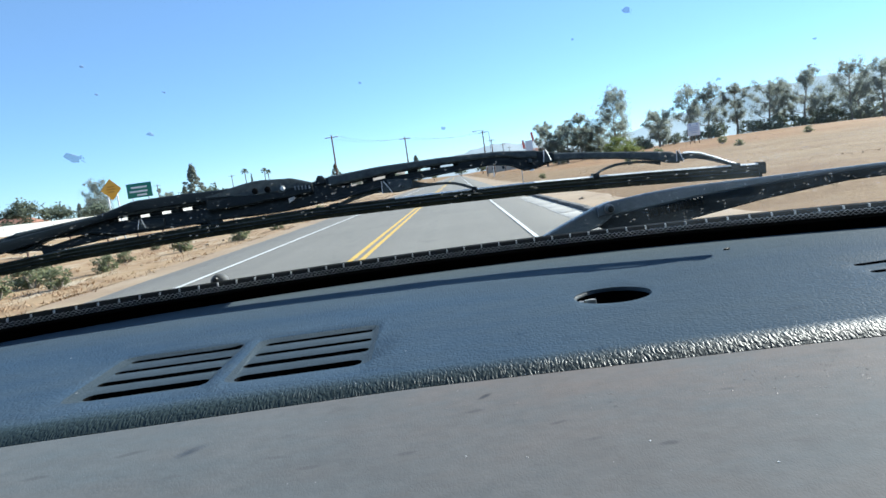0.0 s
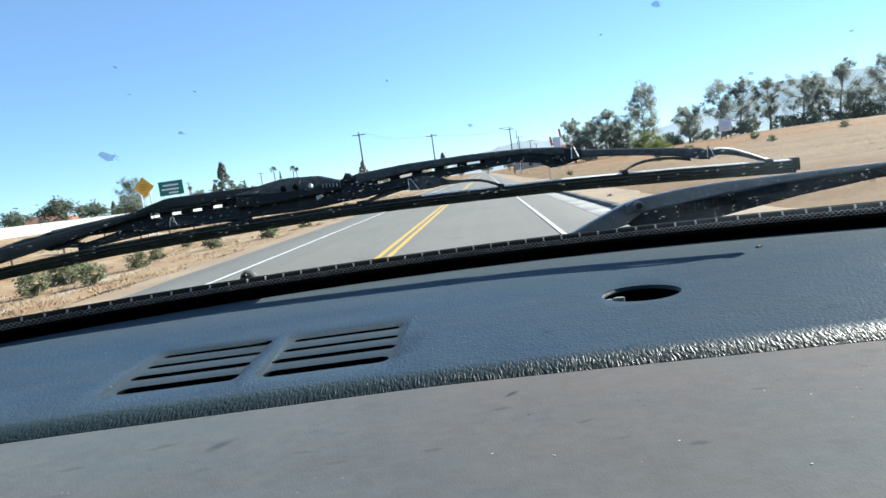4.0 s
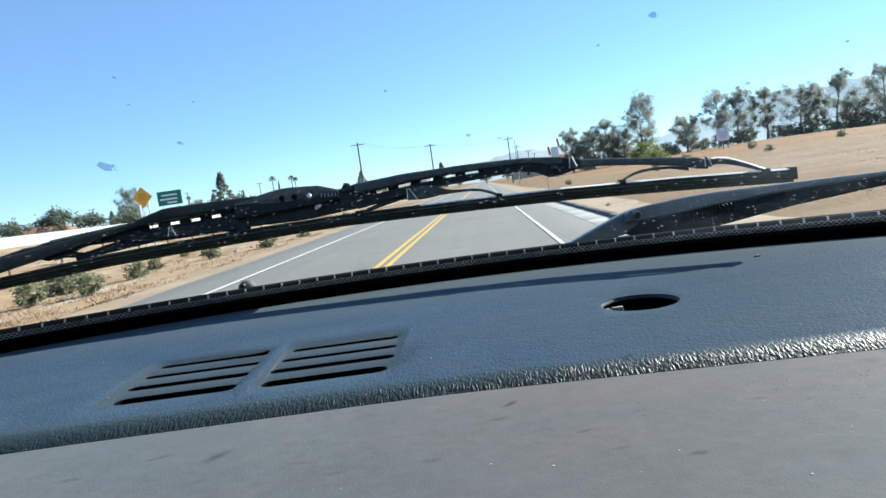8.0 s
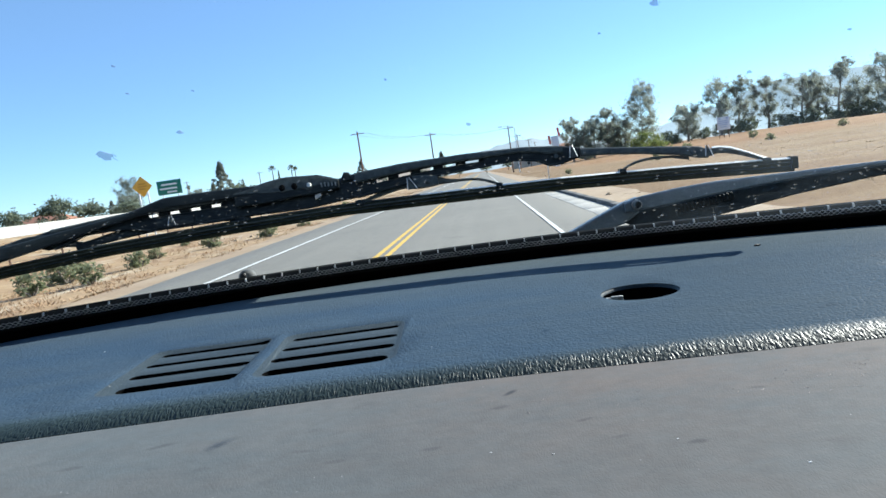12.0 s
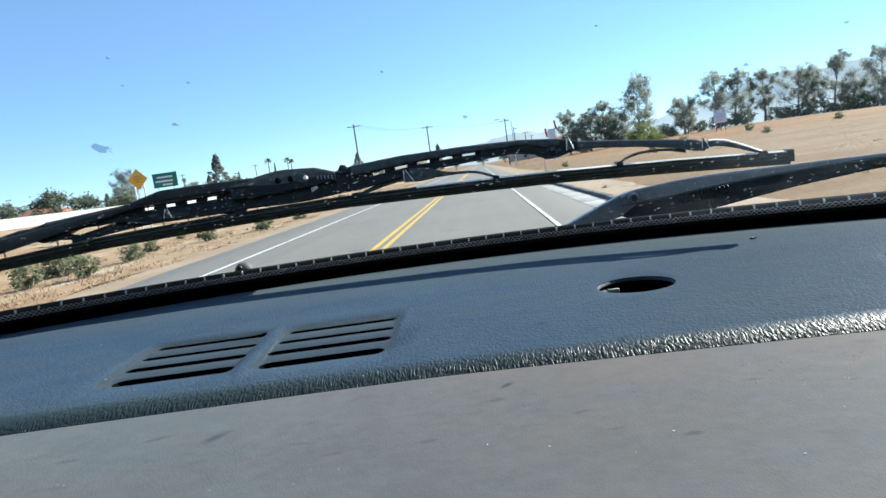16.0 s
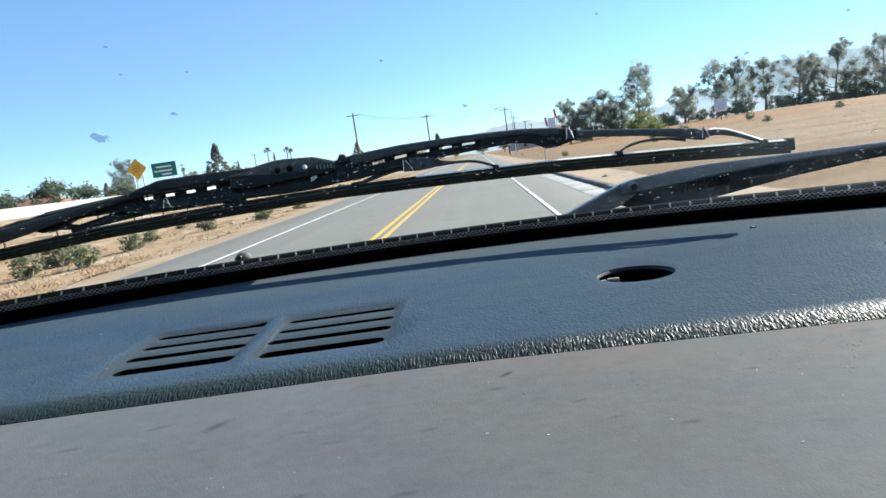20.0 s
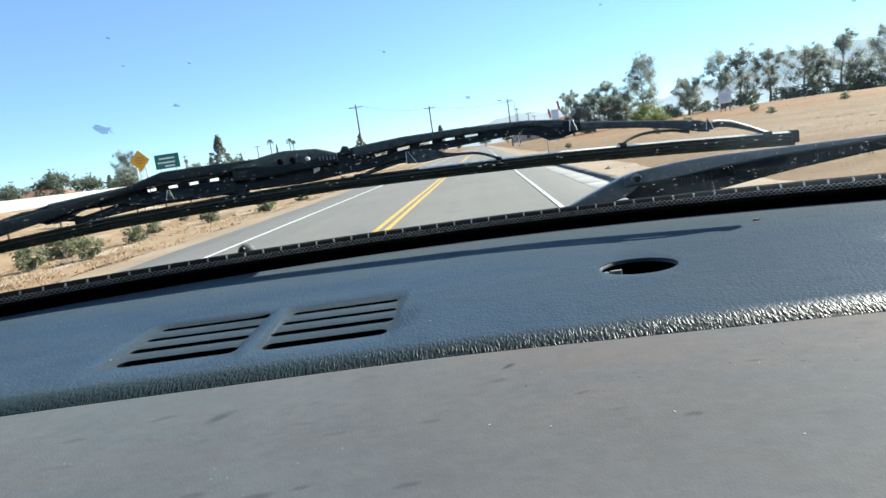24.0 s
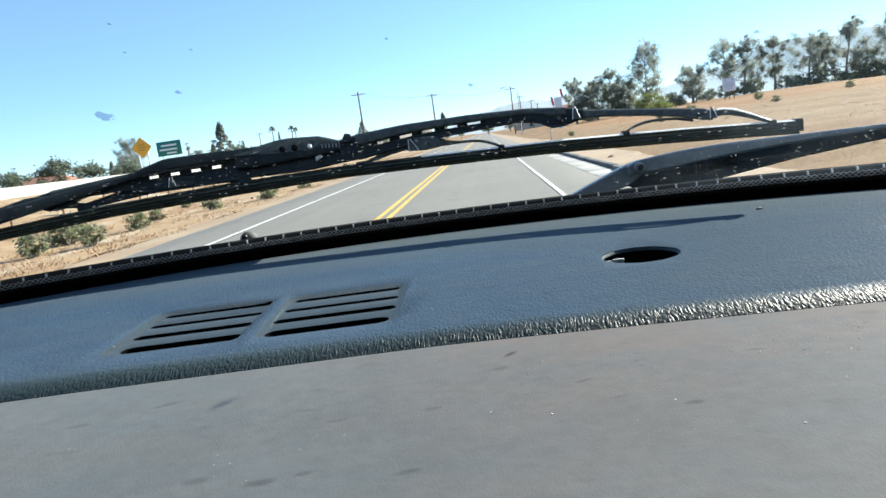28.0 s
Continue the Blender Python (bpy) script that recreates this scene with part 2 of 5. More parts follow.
def glass_mat():
    m = bpy.data.materials.new("windshield_glass")
    m.use_nodes = True
    t = m.node_tree
    for n in list(t.nodes):
        t.nodes.remove(n)
    out = t.nodes.new("ShaderNodeOutputMaterial")
    clear, gloss, fr, mx = t.nodes.new("ShaderNodeBsdfTransparent"), t.nodes.new("ShaderNodeBsdfGlossy"), t.nodes.new("ShaderNodeFresnel"), t.nodes.new("ShaderNodeMixShader")
    clear.inputs["Color"].default_value = (0.95, 0.97, 0.96, 1)
    gloss.inputs["Roughness"].default_value = 0.02
    fr.inputs["IOR"].default_value = 1.09
    t.links.new(fr.outputs[0], mx.inputs[0])
    t.links.new(clear.outputs[0], mx.inputs[1])
    t.links.new(gloss.outputs[0], mx.inputs[2])
    t.links.new(mx.outputs[0], out.inputs["Surface"])
    return m


def leaf_mat(name, dark, light, thin=0.5):
    m = bpy.data.materials.new(name)
    t, b = nodes_of(m)
    g = t.nodes.new("ShaderNodeNewGeometry")
    oi = t.nodes.new("ShaderNodeObjectInfo")
    col = ramp_node(t, g.outputs["Random Per Island"], [(0.0, dark), (0.75, light), (1.0, tuple(min(1, c * 1.35) for c in light))])
    col = mix_node(t, ramp_node(t, oi.outputs["Random"], [(0, (0, 0, 0)), (1, (0.45, 0.45, 0.45))]), col, dark)
    t.links.new(col, b.inputs["Base Color"])
    b.inputs["Roughness"].default_value = 0.7
    b.inputs["Specular IOR Level"].default_value = 0.25
    back, both = t.nodes.new("ShaderNodeBsdfTranslucent"), t.nodes.new("ShaderNodeMixShader")
    both.inputs[0].default_value = thin
    t.links.new(col, back.inputs["Color"])
    t.links.new(b.outputs[0], both.inputs[1])
    t.links.new(back.outputs[0], both.inputs[2])
    t.links.new(both.outputs[0], t.nodes["Material Output"].inputs["Surface"])
    return m


# dark rubbed marks on the front panel: x, y, half length, half width, turn, strength
RUBS = [(-0.0008, -0.0156, 0.0030, 0.0012, 35, 0.9), (-0.0038, -0.0245, 0.0034, 0.0012, 10, 0.4), (0.0172, -0.0368, 0.0030, 0.0009, 5, 0.45),
        (0.0400, -0.0530, 0.0030, 0.0010, 5, 0.5), (0.0239, -0.0470, 0.0026, 0.0009, 15, 0.3), (-0.1017, -0.0243, 0.0055, 0.0013, 12, 0.36),
        (-0.1240, -0.0318, 0.0044, 0.0013, 6, 0.34), (-0.0464, -0.0442, 0.0040, 0.0010, 4, 0.32), (-0.0569, -0.0369, 0.0040, 0.0010, -6, 0.25),
        (-0.0594, -0.0670, 0.0042, 0.0014, 10, 0.55), (-0.0495, -0.0652, 0.0026, 0.0010, 14, 0.42), (-0.0758, -0.0641, 0.0040, 0.0014, 2, 0.35),
        (-0.0258, -0.0683, 0.0040, 0.0010, 8, 0.4), (-0.0220, -0.0432, 0.0030, 0.0010, 8, 0.35), (0.0630, -0.0300, 0.0028, 0.0009, -5, 0.35)]
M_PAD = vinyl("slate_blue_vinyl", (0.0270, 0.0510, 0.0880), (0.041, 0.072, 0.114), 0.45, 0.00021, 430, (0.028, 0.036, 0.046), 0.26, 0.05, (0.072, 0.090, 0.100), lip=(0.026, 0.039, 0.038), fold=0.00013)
M_GRILLE = vinyl("worn_grille_vinyl", (0.027, 0.038, 0.045), (0.045, 0.060, 0.068), 0.5, 0.00016, 520, (0.027, 0.032, 0.035), 0.25)
M_PANEL = vinyl("taupe_grey_vinyl", (0.083, 0.104, 0.117), (0.116, 0.143, 0.158), 0.66, 0.000035, 850, (0.050, 0.053, 0.060), 0.05, 1.0, (0.152, 0.133, 0.122), 0.80, marks=RUBS, warm=(0.146, 0.129, 0.121))
# black trim, also painted where recesses lie in shade
M_BLACK = surf("black_trim_and_shade", (0.002, 0.002, 0.002), (0.004, 0.004, 0.004), 40, 0.95)
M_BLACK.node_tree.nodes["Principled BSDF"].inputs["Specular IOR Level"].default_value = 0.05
M_RUBBER = surf("black_rubber", (0.007, 0.008, 0.008), (0.016, 0.017, 0.016), 80, 0.5, 0, 0.0003)
M_RUBBER.node_tree.nodes["Principled BSDF"].inputs["Specular IOR Level"].default_value = 0.3
M_WIPER = speckled("black_wiper_paint", (0.0035, 0.0048, 0.0048), (0.012, 0.0155, 0.0155), 0.42, (0.085, 0.095, 0.095), 240)
M_WIPER.node_tree.nodes["Principled BSDF"].inputs["Specular IOR Level"].default_value = 0.14
# arm paint is lightened to carry the glare that lies over it
M_ARM = speckled("dusty_glare_arm_paint", (0.095, 0.130, 0.160), (0.19, 0.23, 0.27), 0.42, (0.40, 0.43, 0.46), 260)
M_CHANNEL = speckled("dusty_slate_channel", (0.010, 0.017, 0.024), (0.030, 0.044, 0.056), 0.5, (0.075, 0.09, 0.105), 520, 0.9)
# lighter wiper paint for parts and upper faces that catch the light
M_END = surf("worn_lit_grey_paint", (0.006, 0.009, 0.009), (0.056, 0.066, 0.064), 260, 0.45, 0, 0.0002)
M_CHANNEL.node_tree.nodes["Principled BSDF"].inputs["Specular IOR Level"].default_value = 0.15
M_ARM.node_tree.nodes["Principled BSDF"].inputs["Specular IOR Level"].default_value = 0.3
M_END.node_tree.nodes["Principled BSDF"].inputs["Specular IOR Level"].default_value = 0.25
M_BLADE = speckled("weathered_blade_rubber", (0.006, 0.008, 0.006), (0.030, 0.035, 0.023), 0.5, (0.070, 0.078, 0.052), 300)
M_LETTER = surf("dull_grey_print", (0.07, 0.08, 0.085), (0.17, 0.19, 0.19), 300, 0.5)
M_BLADE.node_tree.nodes["Principled BSDF"].inputs["Specular IOR Level"].default_value = 0.1
# white paint that stands for a sun glint on metal
M_STRIP = surf("sun_glint_white", (0.84, 0.84, 0.82), (0.94, 0.94, 0.92), 90, 0.3, 0.0)
M_RIB = surf("grey_clip_plastic", (0.34, 0.35, 0.36), (0.55, 0.56, 0.57), 200, 0.35)
M_NOZ = surf("grey_nozzle_plastic", (0.05, 0.055, 0.06), (0.12, 0.125, 0.13), 150, 0.7)
M_CLIP = surf("pale_clip_plastic", (0.68, 0.69, 0.70), (0.85, 0.86, 0.87), 200, 0.4)
M_STUD = surf("dark_mesh_plastic", (0.16, 0.165, 0.17), (0.42, 0.43, 0.43), 260, 0.3)
M_BUG = surf("dried_splat", (0.10, 0.11, 0.15), (0.42, 0.45, 0.52), 1100, 0.8)
_t = M_BUG.node_tree
_a, _b = _t.nodes.new("ShaderNodeBsdfTransparent"), _t.nodes.new("ShaderNodeMixShader")
_a.inputs["Color"].default_value = (0.88, 0.91, 0.97, 1)
_b.inputs[0].default_value = 0.58
_t.links.new(_t.nodes["Principled BSDF"].outputs[0], _b.inputs[1])
_t.links.new(_a.outputs[0], _b.inputs[2])
_t.links.new(_b.outputs[0], _t.nodes["Material Output"].inputs["Surface"])
M_SPOT = surf("pale_dried_drop", (0.5, 0.52, 0.55), (0.7, 0.72, 0.74), 300, 0.8)
_t = M_SPOT.node_tree
_a, _b, _c = _t.nodes.new("ShaderNodeBsdfTransparent"), _t.nodes.new("ShaderNodeMixShader"), _t.nodes.new("ShaderNodeBsdfTranslucent")
_b.inputs[0].default_value = 0.93
_c.inputs["Color"].default_value = (0.85, 0.87, 0.88, 1)
_t.links.new(_c.outputs[0], _b.inputs[1])
_t.links.new(_a.outputs[0], _b.inputs[2])
_t.links.new(_b.outputs[0], _t.nodes["Material Output"].inputs["Surface"])
M_FILM = surf("dusty_glass_film", (0.6, 0.62, 0.64), (0.8, 0.81, 0.82), 30, 0.9)
_t = M_FILM.node_tree
_a, _b, _c = _t.nodes.new("ShaderNodeBsdfTransparent"), _t.nodes.new("ShaderNodeMixShader"), _t.nodes.new("ShaderNodeBsdfTranslucent")
_c.inputs["Color"].default_value = (0.66, 0.80, 0.95, 1)
_v = coords(_t)
_s = _t.nodes.new("ShaderNodeSeparateXYZ")
_t.links.new(_v, _s.inputs[0])
_fade = None
for _sock, _lo, _hi in ((_s.outputs["X"], 0.05, 0.17), (_s.outputs["Z"], 0.215, 0.105), (_s.outputs["X"], 0.30, 0.24)):
    _r = _t.nodes.new("ShaderNodeMapRange")
    _r.interpolation_type = "SMOOTHSTEP"
    _r.inputs["From Min"].default_value, _r.inputs["From Max"].default_value = _lo, _hi
    _t.links.new(_sock, _r.inputs["Value"])
    if _fade is None:
        _fade = _r.outputs[0]
    else:
        _k = _t.nodes.new("ShaderNodeMath")
        _k.operation = "MULTIPLY"
        _t.links.new(_fade, _k.inputs[0])
        _t.links.new(_r.outputs[0], _k.inputs[1])
        _fade = _k.outputs[0]
_n = _t.nodes.new("ShaderNodeMapRange")
_n.inputs["From Min"].default_value, _n.inputs["From Max"].default_value = 0.3, 0.7
_n.inputs["To Min"].default_value, _n.inputs["To Max"].default_value = 0.0, 0.019
_t.links.new(noise_node(_t, mapped(_t, _v, (1, 1, 2)), 22, 4), _n.inputs["Value"])
_k = _t.nodes.new("ShaderNodeMath")
_k.operation = "MULTIPLY"
_t.links.new(_fade, _k.inputs[0])
_t.links.new(_n.outputs[0], _k.inputs[1])
_t.links.new(_k.outputs[0], _b.inputs[0])
_t.links.new(_a.outputs[0], _b.inputs[1])
_t.links.new(_c.outputs[0], _b.inputs[2])
_t.links.new(_b.outputs[0], _t.nodes["Material Output"].inputs["Surface"])
M_HEAD = surf("headliner_cloth", (0.03, 0.033, 0.04), (0.05, 0.054, 0.06), 20, 0.95, 0, 0.002)
M_BODY = surf("cabin_trim", (0.02, 0.024, 0.032), (0.035, 0.04, 0.05), 15, 0.7)
M_GLASS = glass_mat()
M_SCUFF_GLINT = surf("pale_glint_vinyl", (0.17, 0.15, 0.145), (0.33, 0.29, 0.275), 900, 0.6)
M_SENSOR = surf("sensor_metal", (0.45, 0.44, 0.40), (0.7, 0.69, 0.64), 200, 0.4, 0.3)
M_GROUND, M_ROAD = ground_mat(), asphalt_mat()
M_WHITE = surf("white_road_paint", (0.492, 0.492, 0.476), (0.656, 0.656, 0.640), 2.5, 0.8, 0, 0.002, 30)
M_YELLOW = surf("yellow_road_paint", (0.492, 0.295, 0.041), (0.640, 0.410, 0.082), 2.5, 0.8, 0, 0.002, 30)
M_CONC = surf("sunlit_concrete", (0.340, 0.332, 0.310), (0.450, 0.440, 0.415), 0.6, 0.9, 0, 0.01, 8)
M_SLAB = surf("dusty_gutter_concrete", (0.26, 0.245, 0.22), (0.43, 0.41, 0.375), 1.1, 0.9, 0, 0.01, 9)
M_DUST = surf("pale_dusty_dirt", (0.231, 0.150, 0.085), (0.370, 0.277, 0.181), 0.5, 0.95, 0, 0.03, 6)
M_GOLD = surf("golden_dry_grass", (0.200, 0.108, 0.048), (0.400, 0.280, 0.150), 0.33, 0.95, 0, 0.04, 3.5)
_t, _b = M_GOLD.node_tree, M_GOLD.node_tree.nodes["Principled BSDF"]
_v = coords(_t)
_old = _b.inputs["Base Color"].links[0].from_socket
_pale = ramp_node(_t, noise_node(_t, mapped(_t, _v, (1.0, 0.45, 1)), 0.75, 6, 0.68), [(0.52, (0, 0, 0)), (0.62, (0.8, 0.8, 0.8))])
_dark = ramp_node(_t, noise_node(_t, mapped(_t, _v, (1.0, 0.3, 1)), 1.4, 5, 0.7), [(0.58, (0, 0, 0)), (0.72, (0.40, 0.40, 0.40))])
_c1 = mix_node(_t, _pale, _old, (0.47, 0.39, 0.28))
_t.links.new(mix_node(_t, _dark, _c1, (0.120, 0.062, 0.030)), _b.inputs["Base Color"])
M_DIKE = surf("dark_asphalt_kerb", (0.075, 0.073, 0.069), (0.14, 0.134, 0.125), 1.5, 0.9, 0, 0.02, 14)
M_STRAW = surf("dry_straw_grass", (0.293, 0.185, 0.092), (0.477, 0.354, 0.208), 0.25, 0.9, 0, 0, 3, island=0.6)
M_RUST = surf("rust_brown_weeds", (0.28, 0.17, 0.09), (0.46, 0.31, 0.19), 0.3, 0.9, 0, 0, 3, island=0.6)
M_BARK = surf("pale_bark", (0.136, 0.111, 0.085), (0.306, 0.264, 0.221), 1.2, 0.9, 0, 0.02)
M_EUC = leaf_mat("eucalyptus_leaves", (0.190, 0.212, 0.180), (0.310, 0.335, 0.290), 0.78)
# paler leaf colour carries the haze of distance
M_NEEDLE = leaf_mat("hazed_conifer_needles", (0.17, 0.19, 0.16), (0.30, 0.32, 0.27))
M_OAK = leaf_mat("dark_broad_leaves", (0.105, 0.125, 0.092), (0.210, 0.240, 0.170))
M_LIME = leaf_mat("yellow_green_leaves", (0.10, 0.125, 0.035), (0.22, 0.25, 0.085))
M_SAGE = leaf_mat("sage_green_leaves", (0.115, 0.130, 0.072), (0.235, 0.250, 0.150), 0.65)
M_HILL = surf("dry_brown_hill", (0.240, 0.192, 0.152), (0.336, 0.280, 0.224), 0.01, 0.95)
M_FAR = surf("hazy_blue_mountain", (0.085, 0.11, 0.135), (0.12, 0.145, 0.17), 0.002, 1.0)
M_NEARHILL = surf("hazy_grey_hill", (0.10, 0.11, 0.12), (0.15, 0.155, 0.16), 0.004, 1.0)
# distance haze is put in as a pale blue glow
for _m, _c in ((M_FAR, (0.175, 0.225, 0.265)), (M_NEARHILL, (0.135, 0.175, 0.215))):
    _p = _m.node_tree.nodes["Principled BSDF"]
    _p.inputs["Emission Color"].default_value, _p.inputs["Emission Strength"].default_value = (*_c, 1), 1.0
M_POLE = surf("creosoted_pole_wood", (0.111, 0.064, 0.043), (0.221, 0.136, 0.093), 1.5, 0.85, 0, 0.01)
M_GALV = surf("galvanised_steel", (0.42, 0.43, 0.44), (0.6, 0.61, 0.62), 2, 0.5, 0.5)
M_WIRE = surf("dark_cable", (0.03, 0.03, 0.03), (0.06, 0.06, 0.06), 2, 0.6)
M_SIGNY = surf("amber_sign_sheet", (0.612, 0.306, 0.017), (0.722, 0.391, 0.034), 3, 0.5)
M_OCHRE = surf("faded_sign_print", (0.40, 0.19, 0.012), (0.52, 0.26, 0.02), 6, 0.6)
M_SIGNG = surf("green_sign_sheet", (0.000, 0.119, 0.085), (0.009, 0.162, 0.111), 3, 0.5)
M_SIGNW = surf("white_sign_sheet", (0.612, 0.629, 0.646), (0.714, 0.722, 0.731), 3, 0.5)
M_INK = surf("black_sign_ink", (0.012, 0.012, 0.012), (0.025, 0.025, 0.025), 3, 0.6)
M_BLUE = surf("faded_blue_print", (0.22, 0.32, 0.50), (0.36, 0.45, 0.62), 3, 0.6)
M_RED = surf("red_print", (0.45, 0.05, 0.04), (0.62, 0.09, 0.06), 3, 0.6)
M_STUCCO = surf("cream_stucco", (0.400, 0.336, 0.264), (0.512, 0.440, 0.360), 1, 0.9)
M_TILE = surf("terracotta_roof", (0.240, 0.104, 0.064), (0.368, 0.176, 0.112), 1.2, 0.9, 0, 0.03)
M_TRUCK = surf("white_trailer_paint", (0.666, 0.675, 0.684), (0.756, 0.765, 0.765), 0.6, 0.4)
M_TYRE = surf("tyre_rubber", (0.015, 0.015, 0.015), (0.03, 0.03, 0.03), 5, 0.9)

# ================= mesh helpers =================
def mesh_of(name, verts, faces, mat, smooth=False):
    me = bpy.data.meshes.new(name)
    me.from_pydata([tuple(v) for v in verts], [], [tuple(f) for f in faces])
    me.materials.append(mat)
    if smooth:
        me.shade_smooth()
        me.set_sharp_from_angle(angle=radians(40))
    me.update()
    return me


def part(name, data, mat, parent=None, label=""):
    """Links a bmesh, a (verts, faces) pair or a mesh as ONE object under a thing."""
    if isinstance(data, bmesh.types.BMesh):
        me = bpy.data.meshes.new(name)
        data.to_mesh(me)
        data.free()
        me.materials.append(mat)
        me.shade_smooth()
        me.set_sharp_from_angle(angle=radians(35))
    elif isinstance(data, tuple):
        me = mesh_of(name, data[0], data[1], mat, True)
    else:
        me = data
    ob = new(name, me)
    ob.parent = parent
    return tagged(ob, label)


def thing(name, at=(0, 0, 0), label="", category="", group="", kind=""):
    ob = new(name)
    ob.empty_display_size = 0.05
    ob.location = at
    return tagged(ob, label, category, group, kind)


def box(bm, x0, x1, y0, y1, z0, z1, bevel=0.0):
    r = bmesh.ops.create_cube(bm, size=1.0)
    for v in r["verts"]:
        v.co = Vector((x0 + (x1 - x0) * (v.co.x + 0.5), y0 + (y1 - y0) * (v.co.y + 0.5), z0 + (z1 - z0) * (v.co.z + 0.5)))
    if bevel:
        ed = list({e for v in r["verts"] for e in v.link_edges})
        bmesh.ops.bevel(bm, geom=ed, offset=bevel, segments=2, affect="EDGES", profile=0.5)
    return bm


def boxed(*a, bevel=0.0):
    return box(bmesh.new(), *a, bevel=bevel)


def tube(points, radii, sides=8, cap=True):
    """Verts and faces of a tapered tube along points."""
    V, Fc = [], []
    pts = [Vector(p) for p in points]
    for i, p in enumerate(pts):
        d = (pts[min(i + 1, len(pts) - 1)] - pts[max(i - 1, 0)]).normalized()
        side = d.orthogonal().normalized() if abs(d.z) > 0.9 else d.cross(Vector((0, 0, 1))).normalized()
        if abs(d.z) > 0.9:
            side = (Vector((1, 0, 0)) - d * d.x).normalized()
        up = side.cross(d)
        for k in range(sides):
            a = 2 * math.pi * k / sides
            V.append(p + (side * math.cos(a) + up * math.sin(a)) * radii[i])
    for i in range(len(pts) - 1):
        for k in range(sides):
            a, b = i * sides + k, i * sides + (k + 1) % sides
            Fc.append((a, b, b + sides, a + sides))
    if cap:
        Fc.append(tuple(range(sides))[::-1])
        Fc.append(tuple(range((len(pts) - 1) * sides, len(pts) * sides)))
    return V, Fc


def joined(*pairs):
    V, Fc = [], []
    for v, f in pairs:
        o = len(V)
        V += list(v)
        Fc += [tuple(i + o for i in q) for q in f]
    return V, Fc


def outward(bm):
    """Turns all faces of a closed mesh outwards."""
    bmesh.ops.recalc_face_normals(bm, faces=bm.faces)
    if bm.calc_volume(signed=True) < 0:
        bmesh.ops.reverse_faces(bm, faces=bm.faces)


def sheet(xs, ys, fn):
    V = [fn(x, y) for y in ys for x in xs]
    n = len(xs)
    return V, [(j * n + i, j * n + i + 1, (j + 1) * n + i + 1, (j + 1) * n + i) for j in range(len(ys) - 1) for i in range(n - 1)]


# ================= ground, road, verges =================
def smooth(a, b, v):
    k = min(max((v - a) / (b - a), 0), 1)
    return k * k * (3 - 2 * k)


def land(x, y):
    """Height of the ground."""
    z = -0.03
    z += 1.75 * smooth(6, 70, x) * smooth(25, 175, y) + 0.25 * smooth(4.2, 9, x)
    z -= 1.1 * smooth(62, 115, x) * smooth(60, 175, y)
    z += 1.62 * smooth(-13, -33, x)
    if x > 4.5 or x < -9.5:
        z += 0.10 * noise.noise(Vector((x * 0.35, y * 0.35, 0))) * min(1, (abs(x + 2.5) - 7) / 4)
        z += 0.5 * noise.noise(Vector((x * 0.03, y * 0.03, 3))) * smooth(12, 60, abs(x))
    return z


def steps(lo, hi, first, grow, start=0.0):
    up, s, v = [start], first, start
    while v < hi:
        v += s
        s *= grow
        up.append(min(v, hi))
    dn, s, v = [], first, start
    while v > lo:
        v -= s
        s *= grow
        dn.append(max(v, lo))
    return dn[::-1] + up


GX = steps(-3200, 3200, 0.7, 1.055, -2.5)
GY = steps(-400, 4600, 0.9, 1.045, 10)
ground = part("ground", sheet(GX, GY, lambda x, y: (x, y, land(x, y))), M_GROUND)
tagged(ground, "dry tan and rust-brown open field beside the road", "ground", kind="structure")

CENTRE, RIGHT_LINE, LEFT_LINE = -2.42, 1.49, -6.1
ROAD_Y = steps(-40, 700, 1.0, 1.05, 8)
def road_edge(y, side):
    return side + 0.12 * noise.noise(Vector((0, y * 0.4, side))) + 0.05 * noise.noise(Vector((5, y * 1.7, side)))


def road_sheet():
    V, Fc = [], []
    us = [0, 0.012, 0.15, 0.5, 0.85, 0.988, 1]
    for y in ROAD_Y:
        a, b = road_edge(y, -8.1), road_edge(y, 3.45)
        for u in us:
            x = a + (b - a) * u
            V.append((x, y, 0.03 - 0.02 * abs(u - 0.5) * 2 - (0.05 if u in (0, 1) else 0)))
    n = len(us)
    return V, [(j * n + i, j * n + i + 1, (j + 1) * n + i + 1, (j + 1) * n + i) for j in range(len(ROAD_Y) - 1) for i in range(n - 1)]


road = part("road", road_sheet(), M_ROAD)
tagged(road, "worn pale grey asphalt two-lane road with fine cracks", "road", kind="structure")


def line(name, x, w, y0, y1, mat, label, z=0.034):
    ys = [y0 + (y1 - y0) * (i / 40) ** 2 for i in range(41)]
    V, Fc = sheet([0, 1], ys, lambda u, y: (x - w / 2 + w * u + 0.012 * noise.noise(Vector((x, y * 0.5, u))), y, z))
    ob = part(name, (V, Fc), mat)
    return tagged(ob, label, "road marking", kind="structure")


for dx in (-0.13, 0.13):
    line("yellow_line", CENTRE + dx, 0.13, -5, 600, M_YELLOW, "double yellow centre line painted on the asphalt")
line("white_edge_line", RIGHT_LINE, 0.095, -5, 600, M_WHITE, "solid white edge line painted on the asphalt")
line("white_edge_line", LEFT_LINE, 0.13, -5, 600, M_WHITE, "solid white edge line painted on the asphalt")

